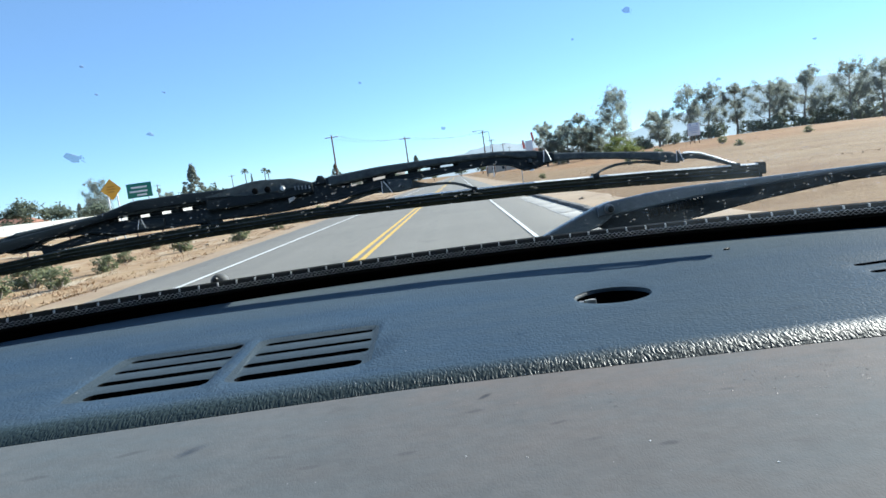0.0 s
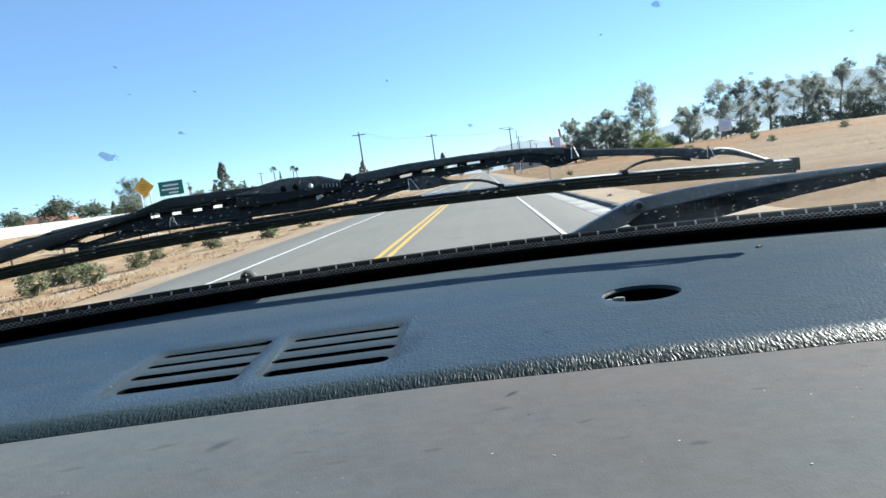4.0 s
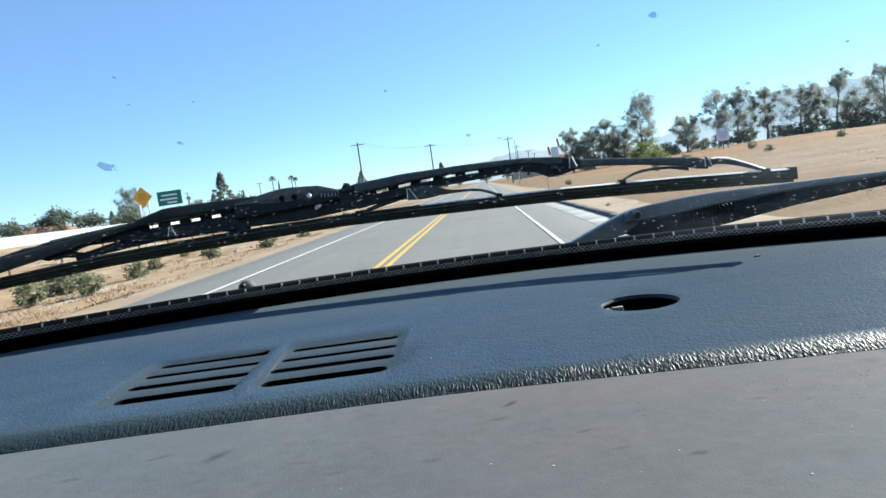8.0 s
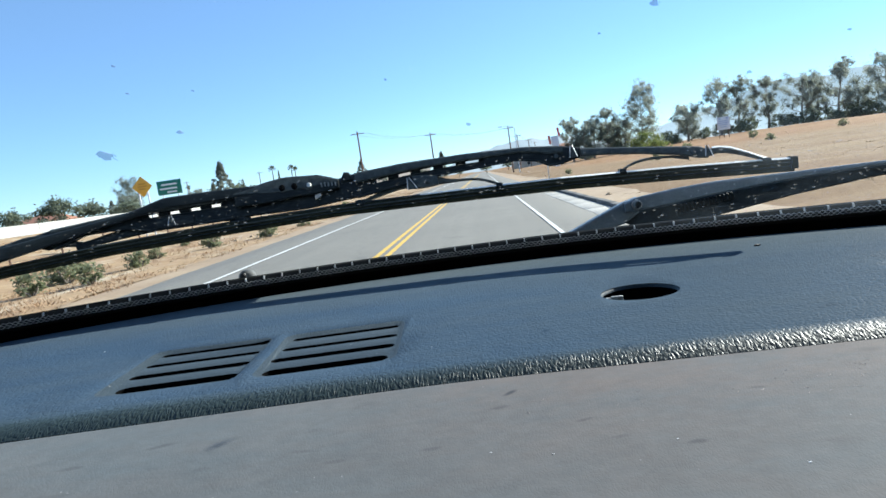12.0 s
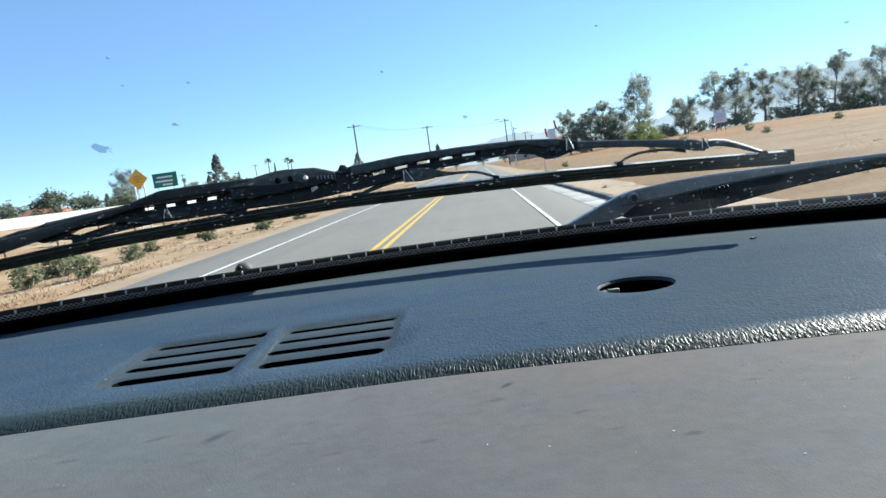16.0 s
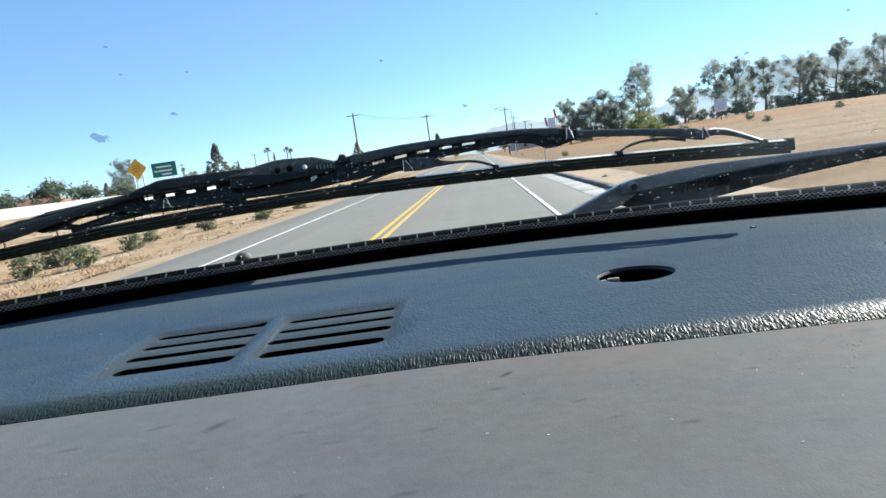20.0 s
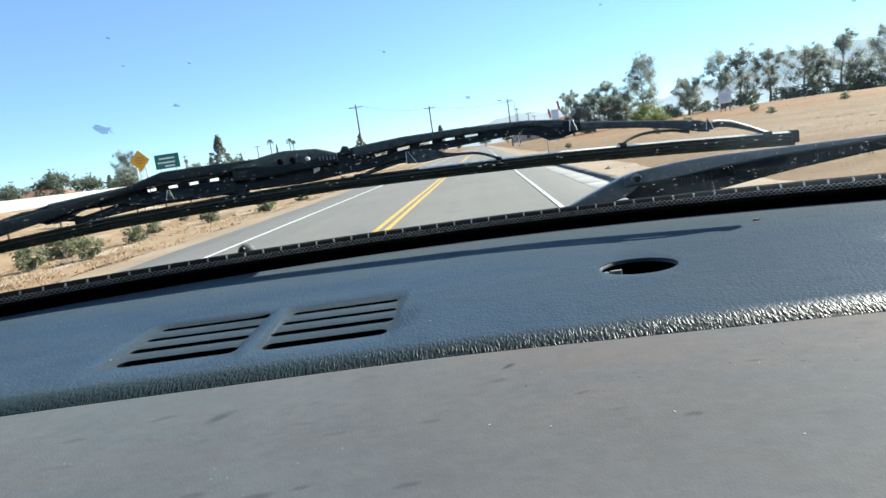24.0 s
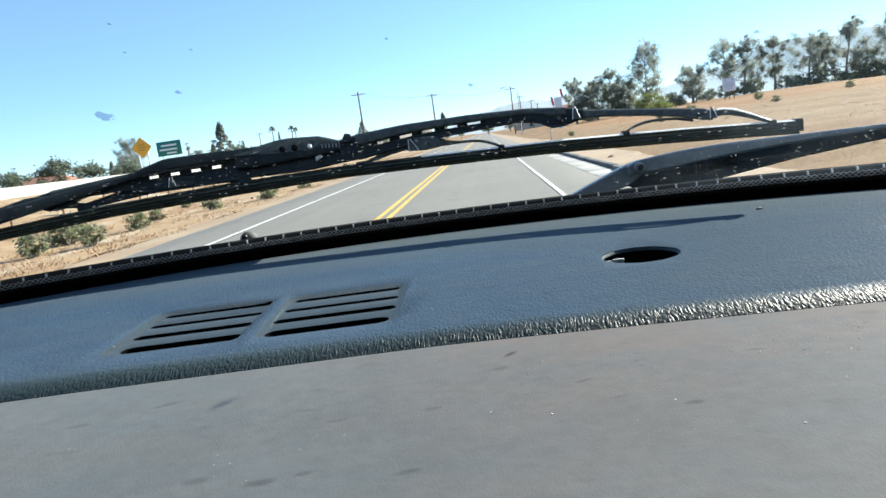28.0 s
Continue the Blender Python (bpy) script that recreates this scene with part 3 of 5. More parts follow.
def shoulder(name, x0, x1, z, label):
    us = [0, 0.25, 0.5, 0.75, 1]
    V, Fc = [], []
    for y in ROAD_Y:
        w = 0.5 * noise.noise(Vector((x0, y * 0.12, 1))) + 0.25 * noise.noise(Vector((x1, y * 0.5, 4)))
        for u in us:
            x = x0 + (x1 + (w if u > 0 else 0) - x0) * u
            V.append((x, y, land(x, y) + z * (1 - u * u) + 0.012))
    n = len(us)
    Fc = [(j * n + i, j * n + i + 1, (j + 1) * n + i + 1, (j + 1) * n + i) for j in range(len(ROAD_Y) - 1) for i in range(n - 1)]
    ob = part(name, (V, Fc), M_DUST)
    return tagged(ob, label, "shoulder", kind="structure")


shoulder("shoulder", -7.6, -9.3, 0.02, "pale bare dirt shoulder beside the asphalt")
shoulder("shoulder", 3.3, 5.6, 0.02, "pale bare dirt shoulder beside the asphalt")

VX = [-9.2 - 24.4 * i / 40 for i in range(41)]
verge = part("verge", sheet(VX[::-1], [y for y in ROAD_Y if y < 260], lambda x, y: (x + (0.45 * noise.noise(Vector((3, y * 0.3, 9))) if x > -9.5 else 0), y, land(x, y) + 0.02)), M_GOLD)
tagged(verge, "golden dry grass bank below the motorway", "verge", kind="structure")

# ---- broken kerb at the right shoulder ----
kerb = thing("kerb", (0, 0, 0), "low dark asphalt kerb with pale concrete gutter slabs", "kerb", kind="structure")
rk = random.Random(5)
for i in range(14):
    y = 9 + i * 2.6
    part("kerb_piece", boxed(3.50 + rk.uniform(-0.02, 0.02), 3.72, y, y + 2.5, -0.06, 0.13 + rk.uniform(-0.015, 0.01), bevel=0.03), M_DIKE, kerb)
for i in range(6):
    y = 17 + i * 2.6
    part("gutter_slab", boxed(2.80 + rk.uniform(-0.02, 0.02), 3.48, y, y + 2.56, -0.06, 0.019 + 0.002 * (i % 2), bevel=0.006), M_SLAB, kerb, "pale concrete gutter slab")

# ---- raised motorway with its concrete barrier ----
motorway = part("motorway", sheet([-56, -49, -42, -34.4], ROAD_Y, lambda x, y: (x, y, 1.72)), M_ROAD)
tagged(motorway, "raised grey motorway carriageway behind a barrier", "road", kind="structure")
barrier = thing("barrier", (-34, 0, 1.60), "long sunlit pale concrete motorway barrier", "barrier", kind="structure")
prof = [(-0.3, 0), (0.3, 0), (0.3, 0.1), (0.14, 0.32), (0.09, 0.80), (-0.09, 0.80), (-0.14, 0.32), (-0.3, 0.1)]
V = [(p, s * 5.96, q) for s in (0, 1) for p, q in prof]
seg = mesh_of("barrier_segment", V, [(i, (i + 1) % 8, (i + 1) % 8 + 8, i + 8) for i in range(8)] + [tuple(range(8))[::-1], tuple(range(8, 16))], M_CONC)
for i in range(70):
    ob = part("barrier_segment", seg, M_CONC, barrier)
    ob.location = (0, -30 + i * 6.0, 0)

# ================= vegetation =================
def quads(rng, centres, n, size, droop=0.0):
    """n small leaf blades scattered round the centres (x, y, z, rx, rz)."""
    V, Fc = [], []
    for _ in range(n):
        cx, cy, cz, r, h = centres[rng.randrange(len(centres))]
        u = Vector((rng.gauss(0, 0.46), rng.gauss(0, 0.46), rng.gauss(0, 0.46)))
        p = Vector((cx + u.x * r, cy + u.y * r, cz + u.z * h))
        a = Vector((rng.gauss(0, 1), rng.gauss(0, 1), rng.gauss(0, 0.6) - droop)).normalized()
        b = a.cross(Vector((rng.gauss(0, 1), rng.gauss(0, 1), rng.gauss(0, 1)))).normalized()
        s = size * rng.uniform(0.6, 1.4)
        o = len(V)
        V += [p - a * s, p - b * s * 0.45, p + a * s, p + b * s * 0.45]
        Fc.append((o, o + 1, o + 2, o + 3))
    return V, Fc


def eucalyptus(seed, height, width, leaves=9000, limbs=9, bare=0.30):
    """Forked pale trunk, rising limbs, and foliage in many separate clumps at the limbs' ends."""
    rng = random.Random(seed)
    root = thing("eucalyptus_tree", (0, 0, 0), "tall grey-green eucalyptus tree with an open airy crown", "tree", "trees along the field")
    lean = rng.uniform(-0.10, 0.10)
    trunk = [Vector((lean * height * k * k + rng.uniform(-0.12, 0.12), rng.uniform(-0.12, 0.12), height * 0.80 * k)) for k in (0, 0.2, 0.4, 0.6, 0.8, 1.0)]
    trunk[0].z = -0.4
    pieces, clumps = [tube(trunk, [0.36, 0.28, 0.22, 0.17, 0.12, 0.06], 7)], []
    for i in range(limbs):
        k = bare + (0.98 - bare) * i / (limbs - 1)
        j = min(4, int(k * 5))
        p = trunk[j].lerp(trunk[j + 1], k * 5 - j)
        a = i * 2.4 + rng.uniform(-0.6, 0.6)
        reach = width * 0.5 * (0.40 + 0.60 * math.sin(math.pi * (0.2 + 0.6 * k))) * rng.uniform(0.55, 1.15)
        end = p + Vector((math.cos(a) * reach, math.sin(a) * reach, height * rng.uniform(0.13, 0.27)))
        mid = (p + end) / 2 + Vector((0, 0, -0.05 * height))
        pieces.append(tube([p, mid, end], [0.13, 0.08, 0.03], 5))
        for _ in range(9):
            d = Vector((rng.gauss(0, 1), rng.gauss(0, 1), rng.gauss(0.1, 0.8))) * width * 0.085
            r = width * rng.uniform(0.05, 0.12)
            c = mid.lerp(end, rng.uniform(0.25, 1.1)) + d
            clumps.append((c.x, c.y, c.z, r, r * rng.uniform(0.8, 1.25)))
        clumps += [(end.x, end.y, end.z, width * 0.20, width * 0.20), (mid.x, mid.y, mid.z + 0.05 * height, width * 0.22, width * 0.18)]
    for _ in range(5):
        r = width * rng.uniform(0.06, 0.10)
        clumps.append((trunk[-1].x + rng.gauss(0, width * 0.08), trunk[-1].y + rng.gauss(0, width * 0.08), trunk[-1].z + height * rng.uniform(0.02, 0.15), r, r * 1.2))
    part("trunk", joined(*pieces), M_BARK, root)
    part("crown", mesh_of("crown", *quads(rng, clumps, leaves, 0.15, 0.5), M_EUC), M_EUC, root)
    return root


def shrub(seed, height, width, mat, leaves=900, size=0.2, name="shrub", label="rounded green shrub", category="shrub", group="", low=0.0):
    rng = random.Random(seed)
    root = thing(name, (0, 0, 0), label, category, group)
    cl = []
    for i in range(14):
        a, q = rng.uniform(0, 6.28), rng.random() ** 0.6
        cl.append((math.cos(a) * q * width * 0.36, math.sin(a) * q * width * 0.36, height * (low + (0.9 - low) * rng.uniform(0.2, 0.85) * (1 - 0.45 * q * q)), width * rng.uniform(0.12, 0.2), height * rng.uniform(0.1, 0.19)))
    stems = [tube([(0, 0, -0.1), (c[0] * 0.5, c[1] * 0.5, c[2] * 0.5), c[:3]], [0.05 * height / 3 + 0.02, 0.03, 0.012], 5) for c in cl[:6]]
    part("trunk", joined(*stems), M_BARK, root)
    part("crown", mesh_of("crown", *quads(rng, cl, leaves, size), mat), mat, root)
    return root


def cypress(seed, height, width, mat):
    rng = random.Random(seed)
    root = thing("conifer_tree", (0, 0, 0), "tall grey-green conifer tree with ragged branches", "tree", "far conifers")
    cl = []
    for i in range(60):
        k = (i / 59) ** 0.9
        a = i * 2.4
        r = width * 0.5 * min(1.0, (1 - k) * 1.5 + 0.12) * rng.uniform(0.35, 1)
        cl.append((math.cos(a) * r, math.sin(a) * r, height * (0.10 + 0.86 * k), width * 0.15 * (1.25 - k), height * 0.035))
    part("trunk", tube([(0, 0, -0.2), (0, 0, height * 0.5), (0, 0, height * 0.97)], [0.2, 0.12, 0.03], 6), M_BARK, root)
    part("crown", mesh_of("crown", *quads(rng, cl, 4200, width * 0.05), mat), mat, root)
    return root


def palm(seed, height):
    rng = random.Random(seed)
    root = thing("palm_tree", (0, 0, 0), "tall fan palm with a small dark crown", "tree", "far palms")
    part("trunk", tube([(0, 0, -0.2), (0.15, 0, height * 0.5), (0.1, 0, height)], [0.3, 0.22, 0.2], 7), M_BARK, root)
    V, Fc = [], []
    for i in range(34):
        a, e = rng.uniform(0, 6.28), rng.uniform(-0.7, 1.3)
        d = Vector((math.cos(a) * math.cos(e), math.sin(a) * math.cos(e), math.sin(e)))
        s = d.cross(Vector((0, 0, 1))).normalized() * 0.35
        p = Vector((0.1, 0, height))
        o = len(V)
        V += [p, p + d * 1.1 + s, p + d * 2.0 + Vector((0, 0, -0.4)), p + d * 1.1 - s]
        Fc.append((o, o + 1, o + 2, o + 3))
    part("crown", mesh_of("crown", V, Fc, M_OAK), M_OAK, root)
    return root


def plant(ob, x, y, s=1.0, turn=0.0, sink=0.1):
    m = Matrix.Translation((x, y, land(x, y) - sink)) @ Matrix.Rotation(turn, 4, "Z") @ Matrix.Scale(s, 4)
    ob.matrix_basis = m
    return ob


def again(ob, x, y, s=1.0, turn=0.0, sink=0.1):
    c = copy_thing(ob, Matrix.Translation((x, y, land(x, y) - sink)) @ Matrix.Rotation(turn, 4, "Z"))
    c.scale = (s, s, s)
    return c


# ---- eucalyptus row across the right field ----
EUC = [eucalyptus(11, 16.0, 10.0, 17000, 15, 0.16), eucalyptus(12, 12, 6.0, 10000, 10, 0.2), eucalyptus(13, 14.0, 8.5, 10500, 10, 0.30), eucalyptus(14, 9.5, 7.0, 11500, 12, 0.08), eucalyptus(15, 13.0, 8.0, 12000, 11, 0.25)]
ROW = [(1, 23.4, 172, 0.92), (3, 25.8, 169, 0.95), (3, 29.0, 174, 1.05), (1, 32.2, 171, 0.98), (3, 34.5, 176, 0.85), (0, 40.7, 170, 1.0), (3, 37.0, 174, 0.9), (3, 43.5, 176, 0.6),
       (3, 52.0, 171, 1.0), (1, 54.0, 175, 0.62), (2, 59.8, 170, 1.0), (4, 65.0, 172, 0.98), (1, 71.3, 170, 1.05), (2, 79.4, 170, 0.92), (1, 83.2, 173, 0.95),
       (4, 88.2, 170, 1.06), (3, 93.5, 172, 0.85), (0, 98.5, 168, 0.93), (3, 103.0, 172, 0.95), (2, 107.0, 169, 1.05), (4, 113.0, 170, 1.1), (2, 121.0, 168, 1.1), (0, 129.0, 170, 1.0), (4, 137.0, 170, 1.1)]
used = set()
for n, (k, x, y, s) in enumerate(ROW):
    if k not in used:
        used.add(k)
        plant(EUC[k], x, y, s, n * 1.7)
    else:
        again(EUC[k], x, y, s, n * 1.7)

low = shrub(21, 4.0, 7.0, M_OAK, 1000, 0.26, "bush", "dark green rounded bush at the field's edge", "bush", "bushes under the trees")
plant(low, 46.0, 170, 1.05)
for n, (x, y, s) in enumerate([(49.0, 173, 0.8), (57.0, 174, 0.85), (60.5, 171, 0.95), (63.5, 169, 1.0), (67.5, 172, 1.1), (74.0, 169, 1.05), (77.0, 172, 1.0), (79.8, 168, 1.15), (85.5, 170, 1.2), (91.0, 172, 1.25), (94.5, 170, 1.3), (99.0, 173, 1.2), (103.5, 172, 1.2), (109, 173, 1.3), (115, 175, 1.3), (124, 172, 1.3), (28.0, 176, 0.9), (35.0, 172, 1.0)]):
    again(low, x, y, s, n * 2.1)
lime = shrub(22, 3.4, 6.0, M_LIME, 3200, 0.13, "bush", "yellow-green rounded bush by the field", "bush")
plant(lime, 34.5, 140, 1.55)

# ---- trees and town behind the motorway ----
oak = shrub(31, 7.5, 9.0, M_OAK, 1500, 0.32, "tree", "dense dark green broadleaf tree behind the motorway", "tree", "trees behind the motorway", 0.25)
plant(oak, -93, 150, 1.0)
for n, (x, y, s) in enumerate([(-111, 148, 0.75), (-106, 152, 0.65), (-100, 150, 0.6), (-88, 152, 0.6), (-84, 155, 0.55), (-120, 150, 0.8), (-130, 152, 0.8), (-80, 160, 0.6), (-142, 150, 1.0), (-77, 180, 0.7), (-90, 210, 1.0), (-101, 230, 0.9), (-78, 250, 1.0), (-60, 280, 1.0), (-45, 300, 0.9), (-155, 160, 1.0), (-170, 170, 1.1), (-96, 128, 0.9), (-86.5, 130, 1.1), (-78, 140, 0.8), (-66, 175, 1.0)]):
    again(oak, x, y, s, n * 1.9)
again(EUC[0], -82, 150, 0.62, 0.7)
again(EUC[3], -88, 158, 0.7, 2.0)
again(EUC[3], -73, 165, 0.6, 1.0)
con = cypress(41, 18, 8.5, M_NEEDLE)
plant(con, -100, 250, 1.0)
for n, (x, y, s) in enumerate([(-108, 260, 0.6), (-128, 220, 0.45), (-60, 330, 0.8), (-19, 320, 0.75)]):
    again(con, x, y, s, n)
spire = cypress(42, 9.0, 1.7, M_OAK)
tagged(spire, "narrow dark green cypress spire by the houses", "tree", "far cypresses")
spire.name = "cypress_tree"
plant(spire, -97.0, 232, 1.0)
for n, (x, y, s) in enumerate([(-84.5, 230, 1.05), (-72.0, 232, 1.2), (-99.5, 236, 0.8), (-70.0, 234, 0.9)]):
    again(spire, x, y, s, n)
pal = palm(51, 14)
plant(pal, -96, 300, 1.05)
for n, (x, y, s) in enumerate([(-88.5, 305, 1.0), (-86, 302, 0.93), (-150, 330, 0.9)]):
    again(pal, x, y, s, n)
for n, (x, y, s) in enumerate([(-12, 330, 0.8), (2, 345, 0.8), (12, 320, 0.7), (-30, 310, 0.9), (22, 300, 0.9)]):
    again(oak, x, y, s, n * 2.3)

# ---- roadside shrubs, weeds and dry grass ----
sage = shrub(61, 0.85, 1.0, M_SAGE, 700, 0.05, "shrub", "round sage-green roadside shrub on bare dirt", "shrub", "roadside shrubs")
plant(sage, -11.0, 17.2, 1.0, 0, 0.03)
again(sage, -9.9, 29.0, 1.0, 1.0, 0.03)
again(sage, -9.8, 34.5, 0.8, 2.0, 0.03)


for n, (x, y, sc) in enumerate([(-12.3, 16.6, 1.15), (-13.2, 19.5, 1.3), (-12.0, 21.5, 1.0), (-11.6, 26.5, 1.1), (-15.0, 22.5, 1.3), (-10.6, 31.5, 0.9), (16.0, 62.0, 1.3), (24.0, 80.0, 1.6), (31.0, 74.0, 1.2), (38.0, 96.0, 1.8), (44.0, 84.0, 1.4), (-12.6, 24.0, 0.8), (-13.8, 38.0, 0.9), (-11.2, 46.0, 0.8), (-12.5, 58.0, 1.0), (-14.5, 30.5, 0.6), (6.4, 38.0, 0.7), (7.5, 60.0, 0.8)]):
    again(sage, x, y, sc, n * 1.3, 0.03)
rr = random.Random(9)
for n in range(16):
    bm = bmesh.new()
    bmesh.ops.create_icosphere(bm, subdivisions=2, radius=1.0)
    for v in bm.verts:
        v.co *= 0.75 + 0.5 * noise.noise(v.co * 1.3 + Vector((n * 3.1, 0, 0)))
        v.co.z *= 0.55
    r = rr.uniform(0.06, 0.16)
    bmesh.ops.scale(bm, verts=bm.verts, vec=(r, r, r))
    x = rr.uniform(-11.5, -9.4) if n % 3 else rr.uniform(4.3, 9.0)
    y = rr.uniform(13, 45)
    rk_ob = part("rock", bm, M_DUST)
    rk_ob.location = (x, y, land(x, y) + r * 0.25)
    tagged(rk_ob, "small pale rock on the dirt shoulder", "rock", "roadside rocks")
fence = thing("wire_fence", (-18.4, 0, 0), "low wire fence on weathered wooden posts", "fence")
for n in range(22):
    y = 24 + n * 3.2
    z = land(-18.4, y)
    part("post", tube([(0, y, z - 0.2), (0, y, z + 1.1)], [0.05, 0.045], 6), M_POLE, fence)
for h in (0.35, 0.7, 1.0):
    part("wire", tube([(0, 24 + n * 3.2, land(-18.4, 24 + n * 3.2) + h) for n in range(22)], [0.006] * 22, 4), M_WIRE, fence)


def tufts(name, mat, label, spots, hmin, hmax, blades):
    rng = random.Random(len(spots))
    V, Fc = [], []
    for x, y in spots:
        z = land(x, y) - 0.02
        for _ in range(blades):
            a = rng.uniform(0, 6.28)
            h = rng.uniform(hmin, hmax)
            px, py = x + rng.gauss(0, 0.10), y + rng.gauss(0, 0.10)
            dx, dy = math.cos(a), math.sin(a)
            w = 0.012 + 0.02 * h
            o = len(V)
            V += [(px - dy * w, py + dx * w, z), (px + dy * w, py - dx * w, z), (px + dx * h * 1.0, py + dy * h * 1.0, z + h * 0.8)]
            Fc.append((o, o + 1, o + 2))
    ob = new(name, mesh_of(name, V, Fc, mat))
    return tagged(ob, label, "grass", kind="stuff")


rg = random.Random(77)
left_spots, right_spots, rust_spots = [], [], []
for _ in range(8000):
    y = 9 + 90 * rg.random() ** 1.5
    x = -9.0 - 20.0 * rg.random() ** 1.2
    patch = noise.noise(Vector((x * 0.25, y * 0.18, 7))) + 0.4 * noise.noise(Vector((x * 0.9, y * 0.6, 3)))
    if abs(patch) > 0.10:
        (rust_spots if patch > 0 else left_spots).append((x, y))
for _ in range(2600):
    y = 12 + 110 * rg.random() ** 1.4
    x = 4.6 + 55 * rg.random() ** 1.5
    if noise.noise(Vector((x * 0.2, y * 0.12, 2))) > -0.05:
        right_spots.append((x, y))
tufts("dry_grass", M_STRAW, "straw-coloured dry grass on the verge beside the motorway", left_spots, 0.04, 0.17, 9)
tufts("dry_weeds", M_RUST, "rust-brown dead weeds on the bank", rust_spots, 0.05, 0.20, 10)
tufts("dry_grass", M_STRAW, "sparse dry grass on the open field", right_spots, 0.03, 0.11, 8)

# ---- hills and mountains on the horizon ----
def ridge(name, x0, x1, y, base, crest, mat, label, seed):
    xs = [x0 + (x1 - x0) * i / 90 for i in range(91)]
    rows = [0, 0.25, 0.5, 0.75, 1.0]
    def at(x, v):
        u = (x - x0) / (x1 - x0)
        h = crest(u) * (0.85 + 0.14 * noise.fractal(Vector((u * 9, seed, v)), 0.8, 2.1, 5))
        return (x, y - (1 - v) * 500, base + max(h, 0) * v ** 1.3)
    ob = part(name, sheet(xs, rows, at), mat)
    return tagged(ob, label, "hills", kind="structure")


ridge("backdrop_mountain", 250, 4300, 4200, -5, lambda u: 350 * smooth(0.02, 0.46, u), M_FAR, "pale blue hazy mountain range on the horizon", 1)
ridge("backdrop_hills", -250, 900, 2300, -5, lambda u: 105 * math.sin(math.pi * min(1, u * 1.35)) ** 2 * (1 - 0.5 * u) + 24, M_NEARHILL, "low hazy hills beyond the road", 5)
ridge("backdrop_town_hills", -3600, -200, 2600, -5, lambda u: 45 + 20 * math.sin(u * 9), M_HILL, "low brown hills far behind the motorway", 9)

# ================= street furniture =================
def utility_pole(h=11.0, arms=1):
    root = thing("utility_pole", (0, 0, 0), "weathered brown wooden utility pole with a crossarm", "utility pole", "utility poles along the road")
    part("pole", tube([(0, 0, -0.5), (0, 0, h * 0.5), (0, 0, h)], [0.17, 0.15, 0.12], 10), M_POLE, root)
    for k in range(arms):
        z = h - 0.45 - 1.3 * k
        arm = part("crossarm", boxed(-1.2, 1.2, -0.18, -0.06, z - 0.06, z + 0.06, bevel=0.01), M_POLE, root)
        for x in (-1.1, -0.45, 0.45, 1.1):
            part("insulator", tube([(x, -0.12, z + 0.06), (x, -0.12, z + 0.13), (x, -0.12, z + 0.2)], [0.03, 0.05, 0.03], 6), M_GALV, arm)
    return root


POLES = [(-21.3, 118), (-10.0, 140), (7.2, 160), (12.0, 212), (19.0, 262), (26, 320)]
first = utility_pole(11.0, 1)
first.location = (POLES[0][0], POLES[0][1], land(*POLES[0]))
for x, y in POLES[1:]:
    copy_thing(first, Matrix.Translation((x, y, land(x, y))))
for x, y in ((-104.0, 228), (-79.0, 232)):
    copy_thing(first, Matrix.Translation((x, y, land(x, y))))
cables = thing("overhead_cables", (0, 0, 0), "thin dark overhead cables strung between the poles", "cable")
for (xa, ya), (xb, yb_) in zip(POLES, POLES[1:]):
    for dx in (-1.1, 0.45, 1.1):
        pts = []
        for i in range(9):
            u = i / 8
            za, zb = land(xa, ya) + 10.75, land(xb, yb_) + 10.75
            pts.append((xa + dx + (xb - xa) * u, ya - 0.12 + (yb_ - ya) * u, za + (zb - za) * u - 3.2 * u * (1 - u)))
        part("cable", tube(pts, [0.012] * 9, 4), M_WIRE, cables)


def street_lamp():
    root = thing("street_lamp", (0, 0, 0), "tall grey steel street lamp with a curved arm over the road", "street lamp")
    part("pole", tube([(0, 0, -0.2), (0, 0, 4), (0, 0, 9.2)], [0.12, 0.1, 0.07], 10), M_GALV, root)
    part("arm", tube([(0, 0, 9.1), (-0.5, 0, 9.6), (-1.4, 0, 9.85), (-2.6, 0, 9.85)], [0.05, 0.045, 0.04, 0.035], 8), M_GALV, root)
    part("lamp_head", boxed(-3.4, -2.5, -0.16, 0.16, 9.74, 9.92, bevel=0.05), M_GALV, root)
    part("base", boxed(-0.2, 0.2, -0.2, 0.2, -0.2, 0.12, bevel=0.03), M_CONC, root)
    return root


lamp = street_lamp()
lamp.location = (7.6, 140, land(7.6, 140))


def text_mesh(name, words, size, mat, parent, at, rot):
    c = bpy.data.curves.new(name, "FONT")
    c.body, c.size, c.align_x, c.align_y, c.extrude = words, size, "CENTER", "CENTER", 0.002
    tmp = bpy.data.objects.new(name, c)
    me = bpy.data.meshes.new_from_object(tmp)
    bpy.data.objects.remove(tmp)
    bpy.data.curves.remove(c)
    me.materials.append(mat)
    ob = new(name, me)
    ob.parent, ob.location, ob.rotation_euler = parent, at, rot
    return ob


